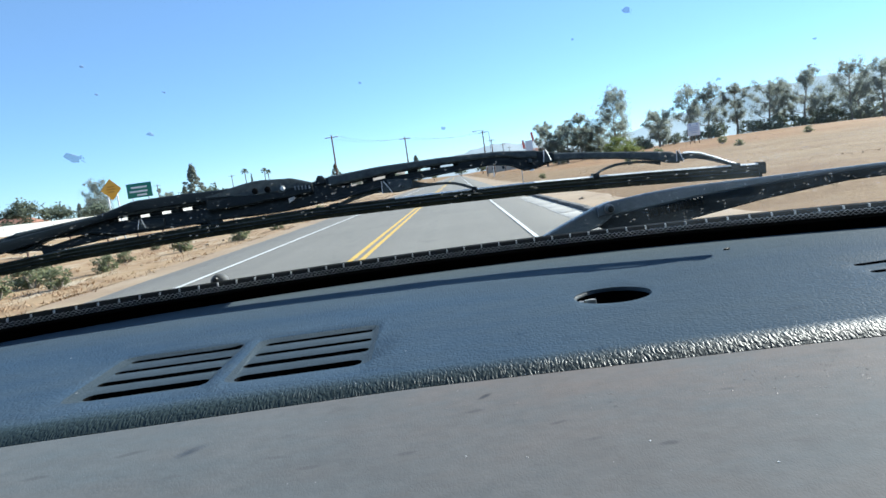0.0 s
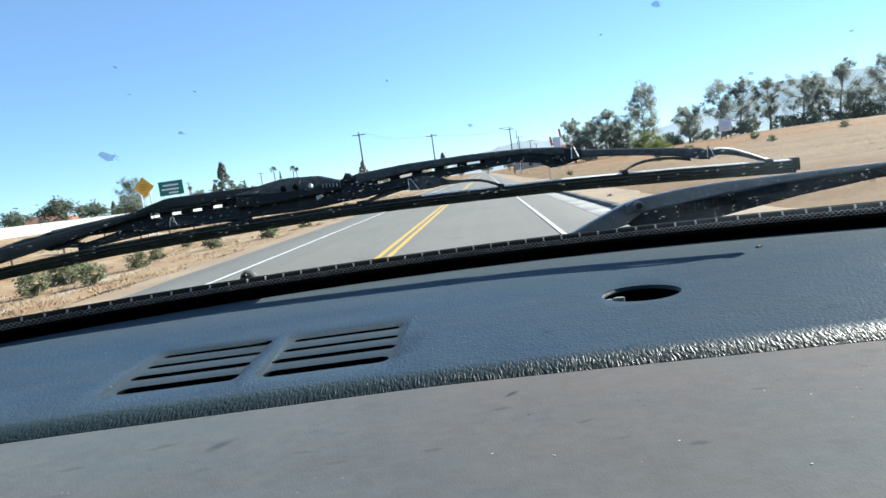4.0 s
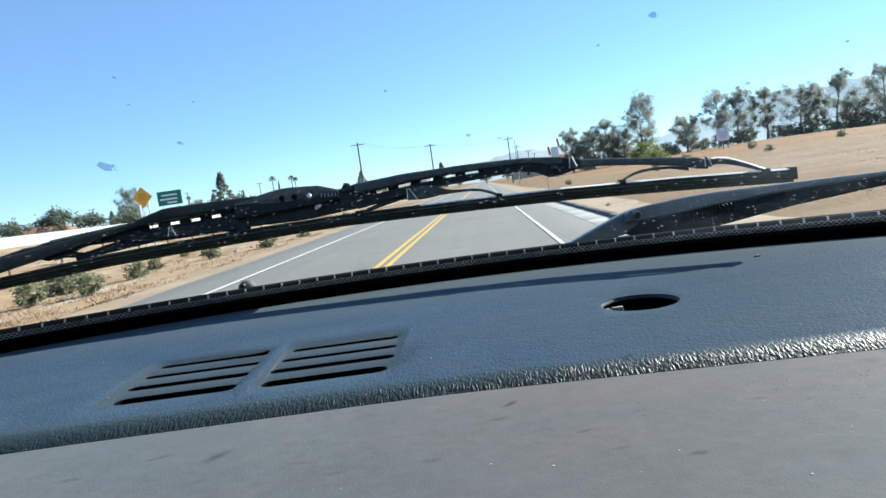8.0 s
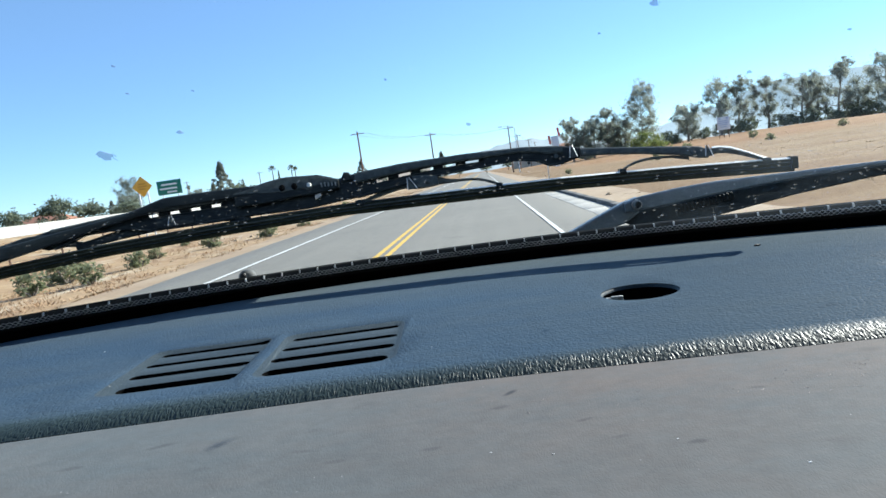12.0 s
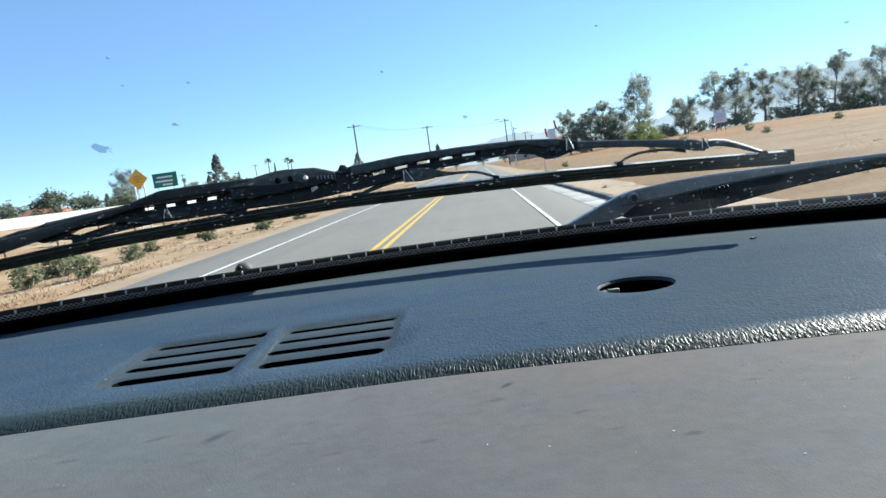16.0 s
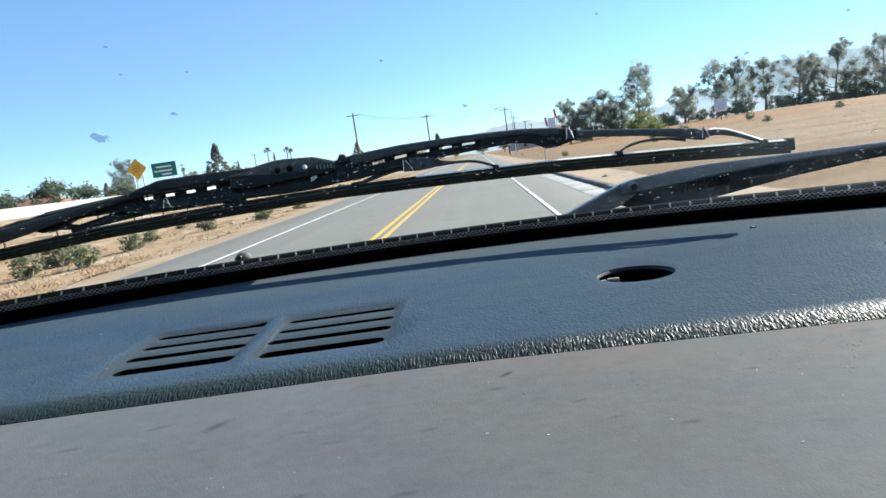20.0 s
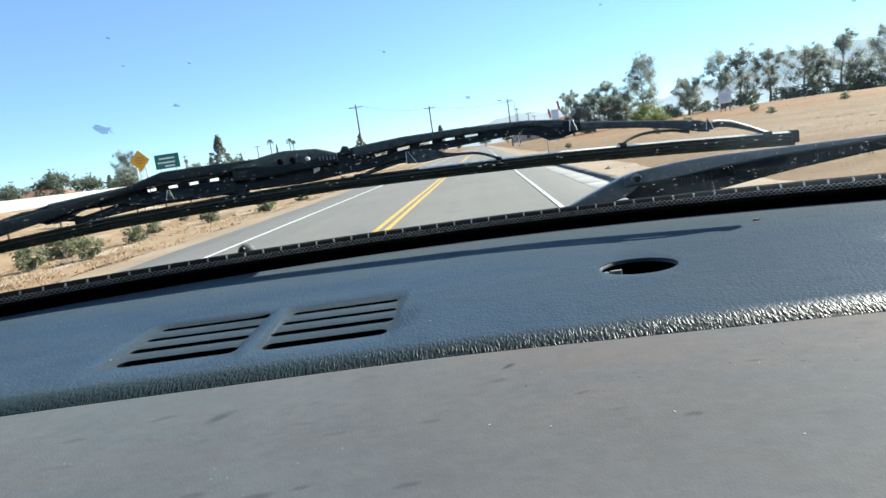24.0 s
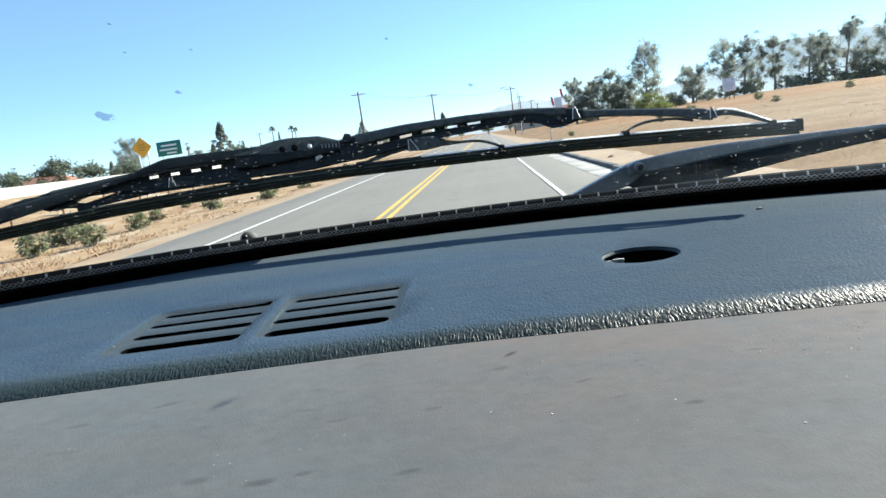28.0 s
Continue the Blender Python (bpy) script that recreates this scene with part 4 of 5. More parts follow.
FACE = (radians(90), 0, 0)
warn = thing("warning_sign", (-17.4, 33, 0), "faded amber diamond warning sign on two steel posts", "road sign")
warn.location.z = land(-17.4, 33)
bm = boxed(-0.38, 0.38, -0.006, 0.006, -0.38, 0.38, bevel=0.004)
bmesh.ops.rotate(bm, verts=bm.verts, cent=(0, 0, 0), matrix=Matrix.Rotation(radians(45), 3, "Y"))
bmesh.ops.translate(bm, verts=bm.verts, vec=(0, -0.04, 3.02))
part("sign_plate", bm, M_SIGNY, warn)
for x in (-0.24, 0.24):
    part("post", boxed(x - 0.03, x + 0.03, -0.03, 0.03, -0.3, 3.12, bevel=0.005), M_GALV, warn)
for z, w in ((3.16, 0.19), (3.03, 0.24), (2.90, 0.17)):
    part("lettering_bar", boxed(-w, w, -0.052, -0.047, z - 0.035, z + 0.035), M_OCHRE, warn, "faded brown line of writing")

speed = thing("speed_limit_sign", (5.0, 52, land(5.0, 52)), "white speed limit sign on a steel post", "road sign")
part("sign_plate", boxed(-0.31, 0.31, -0.045, -0.033, 1.75, 2.51, bevel=0.004), M_SIGNW, speed)
part("post", boxed(-0.03, 0.03, -0.03, 0.03, -0.3, 2.6, bevel=0.005), M_GALV, speed)
text_mesh("lettering", "SPEED", 0.17, M_INK, speed, (0, -0.047, 2.39), FACE)
text_mesh("lettering", "LIMIT", 0.17, M_INK, speed, (0, -0.047, 2.22), FACE)
text_mesh("lettering", "50", 0.36, M_INK, speed, (0, -0.047, 1.96), FACE)

green = thing("motorway_sign", (-31.0, 64, land(-31, 64)), "green motorway direction sign on two posts", "road sign")
part("sign_plate", boxed(-1.25, 1.25, -0.06, -0.03, 2.05, 3.45, bevel=0.02), M_SIGNG, green)
for x in (-0.8, 0.8):
    part("post", boxed(x - 0.05, x + 0.05, -0.03, 0.05, -0.3, 3.35, bevel=0.01), M_GALV, green)
for x, z, w in ((0, 3.05, 0.8), (-0.1, 2.65, 0.9), (0.2, 2.3, 0.5)):
    part("lettering_bar", boxed(x - w, x + w, -0.068, -0.062, z - 0.08, z + 0.08), M_SIGNW, green)

board = thing("notice_board", (48, 135, land(48, 135)), "pale blue printed notice board on three wooden posts", "sign board")
part("panel", boxed(-1.25, 1.25, -0.06, -0.02, 1.6, 4.1, bevel=0.02), M_SIGNW, board)
for x in (-0.9, 0, 0.9):
    part("post", boxed(x - 0.06, x + 0.06, -0.02, 0.1, -0.3, 3.9, bevel=0.01), M_POLE, board)
for x, z, w, h in ((-0.7, 3.8, 0.2, 0.14), (0.7, 3.8, 0.2, 0.14), (0, 3.3, 0.9, 0.07), (0, 2.95, 1.0, 0.07), (0, 2.6, 0.8, 0.07), (0, 2.15, 0.6, 0.06)):
    part("lettering_bar", boxed(x - w, x + w, -0.068, -0.062, z - h, z + h), M_BLUE, board)

totem = thing("banner_sign", (15.6, 140, land(15.6, 140)), "tall white banner sign with red blocks and two flags", "sign")
part("panel", boxed(-0.75, 0.75, -0.2, 0.2, 0.5, 6.3, bevel=0.03), M_SIGNW, totem)
part("red_block", boxed(0.1, 0.74, -0.215, -0.205, 1.6, 3.2), M_RED, totem)
part("base", boxed(-0.5, 0.5, -0.15, 0.15, -0.3, 0.5, bevel=0.02), M_SIGNW, totem)
for x, h in ((-1.0, 6.6), (1.0, 8.0)):
    mast = part("flag_pole", tube([(x, 0, -0.3), (x, 0, h)], [0.035, 0.025], 6), M_GALV, totem)
    V, Fc = sheet([0, 0.15, 0.3, 0.45], [0, 0.6, 1.2, 1.8], lambda a, b: (x - a + 0.12 * b, 0.06 * math.sin(a * 14 + b * 3), h - 0.1 - b))
    part("flag", (V, Fc), M_RED, mast)


def lorry():
    root = thing("lorry_trailer", (0, 0, 0), "white box trailer of a lorry on the motorway", "lorry")
    part("body", boxed(-1.25, 1.25, 0, 12.0, 1.1, 4.0, bevel=0.05), M_TRUCK, root)
    part("rear_door", boxed(-1.15, 1.15, -0.04, -0.005, 1.2, 3.9, bevel=0.01), M_GALV, root)
    part("chassis", boxed(-1.1, 1.1, 0.2, 11.8, 0.75, 1.09, bevel=0.03), M_INK, root)
    part("lettering_bar", boxed(1.252, 1.262, 4.5, 8.0, 2.6, 2.85), M_INK, root)
    for y in (1.0, 2.3, 10.5):
        for x in (-1.0, 1.0):
            part("wheel", tube([(x - 0.15, y, 0.5), (x + 0.15, y, 0.5)], [0.5, 0.5], 16), M_TYRE, root)
    return root


lorry().location = (-43.0, 150, 1.72)


def house(at, w, d, h):
    root = thing("house", at, "cream stucco house with a terracotta tiled roof", "house", "far houses")
    wall = part("wall", boxed(-w / 2, w / 2, 0, d, -0.5, h), M_STUCCO, root)
    e = 0.5
    V = [(-w / 2 - e, -e, h), (w / 2 + e, -e, h), (w / 2 + e, d + e, h), (-w / 2 - e, d + e, h), (-w / 4, d / 2, h + 2.2), (w / 4, d / 2, h + 2.2)]
    part("roof", mesh_of("roof", V, [(0, 1, 5, 4), (1, 2, 5), (2, 3, 4, 5), (3, 0, 4), (3, 2, 1, 0)], M_TILE), M_TILE, root)
    for x in (-w * 0.3, 0, w * 0.3):
        part("window", boxed(x - 0.6, x + 0.6, -0.05, -0.01, 1.0, 2.2), M_INK, wall)
    return root


house((20, 290, land(20, 290)), 14, 10, 4.2)
house((36, 300, land(36, 300)), 12, 9, 5.5)
house((-125, 175, land(-125, 175)), 16, 10, 3.2)

# ================= the van's cabin =================
EZ = EYE[2]
def base_y(x):
    """Plan curve of the windshield's foot, forward of the lens."""
    u = abs(x + 0.03)
    return 0.43 - 0.83 * min(u, 0.35) ** 2 - 0.25 * max(u - 0.35, 0)


def glass_y(x, z):
    """z counted from the lens's height."""
    return base_y(x) + 0.001 - 0.9 * (z + 0.06)


cabin = thing("cabin", (0, -0.8, 0), "plain dark closed shell of the van's cabin", "van cabin", kind="structure")
def shell(name, mat, *dims):
    ob = part(name, boxed(*dims), mat, cabin)
    ob.location = (0, 0.8, 0)
    return ob


shell("floor_pan", M_BODY, -0.95, 0.95, -1.8, 0.42, 0.0, 0.35)
shell("rear_wall", M_BODY, -0.95, 0.95, -1.85, -1.8, 0.0, EZ + 0.55)
shell("side_wall", M_BODY, -1.0, -0.95, -1.85, 0.42, 0.0, EZ - 0.1)
shell("side_wall", M_BODY, 0.95, 1.0, -1.85, 0.42, 0.0, EZ - 0.1)
shell("side_wall_top", M_BODY, -1.0, -0.95, -1.85, -0.5, EZ - 0.1, EZ + 0.5)
shell("side_wall_top", M_BODY, 0.95, 1.0, -1.85, -0.5, EZ - 0.1, EZ + 0.5)
shell("firewall", M_BLACK, -0.95, 0.95, 0.42, 0.46, 0.0, EZ - 0.14)
# unseen side panels added to block skylight from the dash
for _x0, _x1 in ((-1.0, -0.95), (0.95, 1.0)):
    shell("door_sill", M_BODY, _x0, _x1, -0.5, 0.30, EZ - 0.1, EZ + 0.06)
    shell("door_head", M_BODY, _x0, _x1, -0.5, -0.02, EZ + 0.32, EZ + 0.5)
    shell("door_pillar", M_BODY, _x0, _x1, 0.02, 0.14, EZ + 0.06, EZ + 0.32)
shell("headliner", M_HEAD, -1.0, 1.0, -1.85, -0.14, EZ + 0.5, EZ + 0.55)

# ---- dashboard: pad with slots and a sensor well, and the panel before it ----
PAD_Z = -0.06
dash = thing("dashboard", (0, 0.2, EZ - 0.14), "slate-blue grained vinyl dashboard in bright sun, dusty", "dashboard")
DO = Vector((0, 0.2, EZ - 0.14))


def lip_y(x):
    """Plan line of the rolled lip: nearly straight, farthest forward at the middle."""
    return 0.1982 - 0.05 * math.sqrt((x + 0.02) ** 2 + 0.015 ** 2)


def pad_profile():
    """(blend towards the far edge, height, y offset) from the far edge to the rolled lip."""
    rows = [(1.0, -0.078, 0.0), (1.0, -0.066, 0.0), (1.0, -0.0625, -0.001), (1.0, -0.0605, -0.004), (1.0, PAD_Z, -0.009)]
    rows += [(f, PAD_Z, 0.0) for f in (0.85, 0.7, 0.55, 0.4, 0.25, 0.1)]
    for v in (0, 0.15, 0.3, 0.45, 0.58, 0.7, 0.8, 0.88, 0.95, 1.0):
        rows.append((0.0, PAD_Z - 0.0029 * v ** 2.3, -0.0100 * v))
    rows += [(0.0, -0.0632, -0.0105), (0.0, -0.0655, -0.0104), (0.0, -0.078, -0.0096)]
    return rows


def pad_mesh():
    xs = [-0.94 + 1.88 * i / 188 for i in range(189)]
    rows = pad_profile()
    V = []
    for f, z, dy in rows:
        for x in xs:
            y0 = lip_y(x) + 0.0105
            y = y0 + f * (base_y(x) - y0) + dy
            V.append(Vector((x, y, EZ + z)) - DO)
    n, k = len(xs), len(rows)
    Fc = [(j * n + i, (j + 1) * n + i, (j + 1) * n + i + 1, j * n + i + 1) for j in range(k - 1) for i in range(n - 1)]
    Fc += [((k - 1) * n + i, i, i + 1, (k - 1) * n + i + 1) for i in range(n - 1)]
    Fc += [tuple(j * n for j in range(k))[::-1], tuple(j * n + n - 1 for j in range(k))]
    return V, Fc


def stadium(x0, x1, y0, y1, w, z0, z1):
    a, b = Vector((x0, y0, 0)), Vector((x1, y1, 0))
    d = (b - a).normalized()
    s = Vector((-d.y, d.x, 0))
    ring = []
    for c, ph in ((b, -90), (a, 90)):
        for i in range(7):
            t = radians(ph + 30 * i)
            ring.append(c + (d * math.cos(t) + s * math.sin(t)) * w)
    return prism(ring, z0, z1)


def prism(ring, z0, z1):
    n = len(ring)
    V = [Vector((p.x, p.y, EZ + z0)) - DO for p in ring] + [Vector((p.x, p.y, EZ + z1)) - DO for p in ring]
    return V, [(i, (i + 1) % n, (i + 1) % n + n, i + n) for i in range(n)] + [tuple(range(n))[::-1], tuple(range(n, 2 * n))]


SLOT_R = (0.0024, 0.0023, 0.0030, 0.0039)


def slot_place(block, k):
    """Ends of a slot's centre line: x0, x1, y0, y1."""
    y, r = (0.2774, 0.2611, 0.2451, 0.2282)[k], SLOT_R[k]
    x0 = (-0.1515, -0.1502, -0.1488, -0.1446)[k] if block == 0 else (-0.0918, -0.0916, -0.0912, -0.0890)[k]
    x1 = (-0.1026, -0.1016, -0.1002, -0.0984)[k] if block == 0 else (-0.0452, -0.0436, -0.0426, -0.0428)[k]
    if block == 2:
        x0, x1 = (0.1590, 0.1560, 0.1530, 0.1500)[k], 0.2000
    return x0 + r, x1 - r, y - 0.0006, y + 0.0009


WELL = Vector((0.0590, 0.2815, 0))
ring = [WELL + Vector((math.cos(radians(a)), math.sin(radians(a)), 0)) * 0.0163 for a in range(0, 360, 10)]
cut = joined(*[stadium(*slot_place(b, k), SLOT_R[k], -0.09, -0.05) for b in (0, 1, 2) for k in range(4)], prism(ring, -0.09, -0.05))
# cut walls are black, so slots and well look unlit
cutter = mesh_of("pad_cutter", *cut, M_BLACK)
bm = bmesh.new()
bm.from_mesh(cutter)
outward(bm)
bm.to_mesh(cutter)
bm.free()
tool = new("pad_cutter", cutter)
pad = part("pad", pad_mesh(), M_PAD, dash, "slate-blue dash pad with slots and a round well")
me = pad.data
bm = bmesh.new()
bm.from_mesh(me)
outward(bm)
bm.to_mesh(me)
bm.free()
bpy.context.view_layer.update()
tool.location = pad.matrix_world.translation
def rounded(corners, r):
    """Corner points of a quadrilateral, rounded."""
    out = []
    for i, c in enumerate(corners):
        a, b = corners[i - 1], corners[(i + 1) % 4]
        u, w = (a - c).normalized() * r, (b - c).normalized() * r
        for k in range(5):
            t = k / 4
            out.append(c + u * (1 - t) ** 2 + w * t ** 2)
    return out


def dish(corners, z0, z1, spread):
    """A shallow tray with sloping sides."""
    c = sum((Vector((x, y, 0)) for x, y in corners), Vector()) / 4
    low = rounded([Vector((x, y, 0)) for x, y in corners], 0.006)
    top = [p + (p - c).normalized() * spread for p in low]
    n = len(low)
    V = [Vector((p.x, p.y, EZ + z0)) - DO for p in low] + [Vector((p.x, p.y, EZ + z1)) - DO for p in top]
    return V, [(i, (i + 1) % n, (i + 1) % n + n, i + n) for i in range(n)] + [tuple(range(n))[::-1], tuple(range(n, 2 * n))]


sink = joined(*[dish(q, -0.0612, -0.0594, 0.0045) for q in (
    ((-0.1540, 0.2800), (-0.1480, 0.2215), (-0.0990, 0.2220), (-0.1035, 0.2805)),
    ((-0.0935, 0.2805), (-0.0890, 0.2215), (-0.0410, 0.2235), (-0.0445, 0.2815)))])
sinker = mesh_of("pad_cutter", *sink, M_GRILLE)
bm = bmesh.new()
bm.from_mesh(sinker)
outward(bm)
bm.to_mesh(sinker)
bm.free()
tool2 = new("pad_cutter", sinker)
tool2.location = pad.matrix_world.translation
mod = pad.modifiers.new("sink", "BOOLEAN")
mod.operation, mod.object, mod.solver, mod.material_mode = "DIFFERENCE", tool2, "MANIFOLD", "TRANSFER"
mod = pad.modifiers.new("cut", "BOOLEAN")
mod.operation, mod.object, mod.solver = "DIFFERENCE", tool, "MANIFOLD"
mod.material_mode = "TRANSFER"
bev = pad.modifiers.new("rim", "BEVEL")
bev.width, bev.segments, bev.limit_method, bev.angle_limit = 0.0011, 3, "ANGLE", radians(60)
bpy.context.view_layer.update()
done = bpy.data.meshes.new_from_object(pad.evaluated_get(bpy.context.evaluated_depsgraph_get()))
pad.modifiers.clear()
pad.data = done
done.name = "pad"
done.shade_smooth()
done.set_sharp_from_angle(angle=radians(50))
bpy.data.objects.remove(tool)
bpy.data.objects.remove(tool2)

# black slab below the slots and a cup below the well, for unlit depth
part("vent_duct", joined(prism([Vector(p) for p in ((-0.17, 0.21, 0), (0.21, 0.21, 0), (0.21, 0.30, 0), (-0.17, 0.30, 0))], -0.125, -0.12)), M_BLACK, dash, "black duct slab under the demister slots, for unlit depth")
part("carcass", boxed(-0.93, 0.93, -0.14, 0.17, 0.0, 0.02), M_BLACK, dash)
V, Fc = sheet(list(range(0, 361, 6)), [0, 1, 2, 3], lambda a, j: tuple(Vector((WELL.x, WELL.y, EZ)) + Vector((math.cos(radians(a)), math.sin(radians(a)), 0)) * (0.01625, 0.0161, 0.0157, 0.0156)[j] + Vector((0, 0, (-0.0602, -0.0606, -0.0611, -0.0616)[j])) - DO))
part("well_rim", (V, Fc), M_GRILLE, dash, "grey inner rim of the round well, its sunlit band")
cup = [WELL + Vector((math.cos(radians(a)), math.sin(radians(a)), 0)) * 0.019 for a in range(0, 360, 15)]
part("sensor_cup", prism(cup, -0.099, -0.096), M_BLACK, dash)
part("sensor", boxed(0.0450, 0.0476, 0.0856, 0.0876, 0.066, 0.0778, bevel=0.0006), M_STUD, dash, "small pale sensor inside the round well")
part("sensor_blade", boxed(0.0480, 0.0530, 0.0866, 0.0880, 0.0755, 0.0780, bevel=0.0004), M_SENSOR, dash)


def panel_mesh():
    xs = [-0.94 + 1.88 * i / 94 for i in range(95)]
    rows = [(0.205, -0.080), (0.205, -0.0633), (0.192, -0.0633), (0.15, -0.0670), (0.10, -0.074), (0.03, -0.083), (-0.05, -0.094), (-0.085, -0.101), (-0.10, -0.115), (-0.105, -0.139)]
    return sheet(xs, list(range(len(rows))), lambda x, j: tuple(Vector((x, rows[j][0], EZ + rows[j][1])) - DO))


part("front_panel", panel_mesh(), M_PANEL, dash, "taupe-grey grained vinyl panel before the pad")

# ---- windshield, its black seal, gap and mesh strip ----
shield = thing("windshield", (0, 0.4, EZ - 0.14), "clear raked windshield with black lower seal and ribbed mesh strip", "windshield")
SO = Vector((0, 0.4, EZ - 0.14))


def along(rows, x0=-0.92, x1=0.92, n=93):
    """A strip that follows the windshield's foot; rows are (forward offset, height)."""
    xs = [x0 + (x1 - x0) * i / (n - 1) for i in range(n)]
    return sheet(xs, list(range(len(rows))), lambda x, j: tuple(Vector((x, base_y(x) + rows[j][0], EZ + rows[j][1])) - SO))


# black lining paints the shade inside the gap
part("gap", along([(-0.002, -0.074), (0.004, -0.085), (0.014, -0.085)]), M_BLACK, shield, "gap behind the dash, blacked out as unlit")
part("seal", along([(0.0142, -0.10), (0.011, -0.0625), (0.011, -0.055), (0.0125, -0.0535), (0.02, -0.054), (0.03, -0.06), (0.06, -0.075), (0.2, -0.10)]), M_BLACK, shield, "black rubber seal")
rim = part("mesh_strip", along([(0.0105, -0.0545), (0.0115, -0.0487), (0.013, -0.0478), (0.016, -0.049), (0.02, -0.056)]), M_RUBBER, shield, "black ribbed mesh strip")
for r in range(3):
    drop, zig = 0.0512 + 0.00125 * r, []
    for i in range(int(0.72 / 0.0014)):
        x = -0.36 + 0.0014 * i
        zig.append(Vector((x, base_y(x) + 0.0098 + 0.0002 * r, EZ - drop + (0.00042 if (i + r) % 2 else -0.00042))) - SO)
    tagged(part("mesh_wire", tube(zig, [0.00025 - 0.00004 * r] * len(zig), 4), M_STUD, shield, "grey plastic lattice of the mesh strip"), kind="stuff")
rib = mesh_of("rib", *joined((lambda b: ([Vector(p) for p in b], [(0, 1, 2, 3), (4, 7, 6, 5), (0, 4, 5, 1), (1, 5, 6, 2), (2, 6, 7, 3), (3, 7, 4, 0)]))(
    [(-0.00045, -0.001, -0.0006), (0.00045, -0.001, -0.0006), (0.00045, 0.002, -0.0006), (-0.00045, 0.002, -0.0006), (-0.0004, -0.0006, 0.0014), (0.0004, -0.0006, 0.0014), (0.0004, 0.002, 0.0016), (-0.0004, 0.002, 0.0016)])), M_RIB)
for i in range(56):
    x = -0.33 + 0.0117 * i
    ob = part("rib", rib, M_RIB, shield)
    ob.location = Vector((x, base_y(x) + 0.0112, EZ - 0.0499)) - SO
zs = [-0.0625 + 0.57 * i / 24 for i in range(25)]
xs = [-0.92 + 1.84 * i / 60 for i in range(61)]
pane = part("glass_pane", sheet(xs, zs, lambda x, z: tuple(Vector((x, glass_y(x, z), EZ + z)) - SO)), M_GLASS, shield, "clear glass, lightly soiled")
pane.visible_shadow = False
part("frit", sheet(xs, [-0.0635, -0.060, -0.0545], lambda x, z: tuple(Vector((x, glass_y(x, z) - 0.0008, EZ + z)) - SO)), M_BLACK, shield, "black ceramic edge band of the glass")
film = part("dust_film", sheet([0.03 + 0.27 * i / 20 for i in range(21)], [-0.05 + 0.13 * i / 14 for i in range(15)], lambda x, z: tuple(Vector((x, glass_y(x, z) - 0.0003, EZ + z)) - SO)), M_FILM, shield, "thin dusty smear on the glass")
nub = bmesh.new()
bmesh.ops.create_uvsphere(nub, u_segments=20, v_segments=12, radius=1.0)
for v in nub.verts:
    v.co = Vector((v.co.x * 0.0062, v.co.y * 0.0056, max(v.co.z, -0.2) * (0.0052 if v.co.z > 0 else 0.03) - 0.0040))
noz = thing("washer_nozzle", (-0.1715, 0.4437, EZ - 0.0455), "small black washer nozzle on the cowl", "washer nozzle")
part("body", nub, M_NOZ, noz)
part("stem", boxed(-0.003, 0.003, -0.001, 0.005, -0.03, -0.010), M_RUBBER, noz)
part("jet", tube([(-0.001, -0.0048, -0.0022), (-0.001, -0.0062, -0.0022)], [0.0021, 0.0017], 12), M_RUBBER, noz, "dark round jet")

# ================= wipers =================
def beam(xs, top, bot, off, thick, n=None, soften=0.0009):
    """A bevelled bar that follows the windshield's curve; top and bot are heights at the stations xs."""
    n = n or max(6, int((xs[-1] - xs[0]) / 0.004))
    V, Fc = [], []
    for i in range(n + 1):
        x = xs[0] + (xs[-1] - xs[0]) * i / n
        a, b = float(np.interp(x, xs, bot)), float(np.interp(x, xs, top))
        s = min(soften, (b - a) * 0.35, thick * 0.35)
        yc = base_y(x) + off
        h = thick / 2
        for dy, z in ((-h + s, a), (h - s, a), (h, a + s), (h, b - s), (h - s, b), (-h + s, b), (-h, b - s), (-h, a + s)):
            V.append(Vector((x, yc + dy, EZ + z)))
    for i in range(n):
        for k in range(8):
            a, b = i * 8 + k, i * 8 + (k + 1) % 8
            Fc.append((a, a + 8, b + 8, b))
    Fc += [tuple(range(8)), tuple(range(n * 8, n * 8 + 8))[::-1]]
    return V, Fc


EYEV = Vector(EYE)


def local(pair, o, out_by=1.062):
    """Verts counted from o; the blade stands off the raked glass, so what is higher on it lies farther out."""
    out = []
    for v in pair[0]:
        e = Vector(v) - EYEV
        out.append(EYEV + e * (out_by - 0.026 * smooth(0.06, 0.165, e.x) + 0.9 * max(e.z + 0.012, 0) / e.y) - o)
    return out, pair[1]


def disc(x, z, r, off, thick=0.002):
    y = base_y(x) + off
    return tube([(x, y + thick / 2, EZ + z), (x, y - thick / 2 + 0.0004, EZ + z), (x, y - thick / 2, EZ + z)], [r, r, r * 0.75], 14)


WO = Vector((-0.11, 0.4, EZ - 0.02))
wiper = thing("wiper", WO, "black metal-framed wiper blade resting on the glass, spotted with dried drops", "wiper")
OFF = -0.024

def wp(name, pair, mat, label=""):
    return part(name, local(pair, WO), mat, wiper, label)


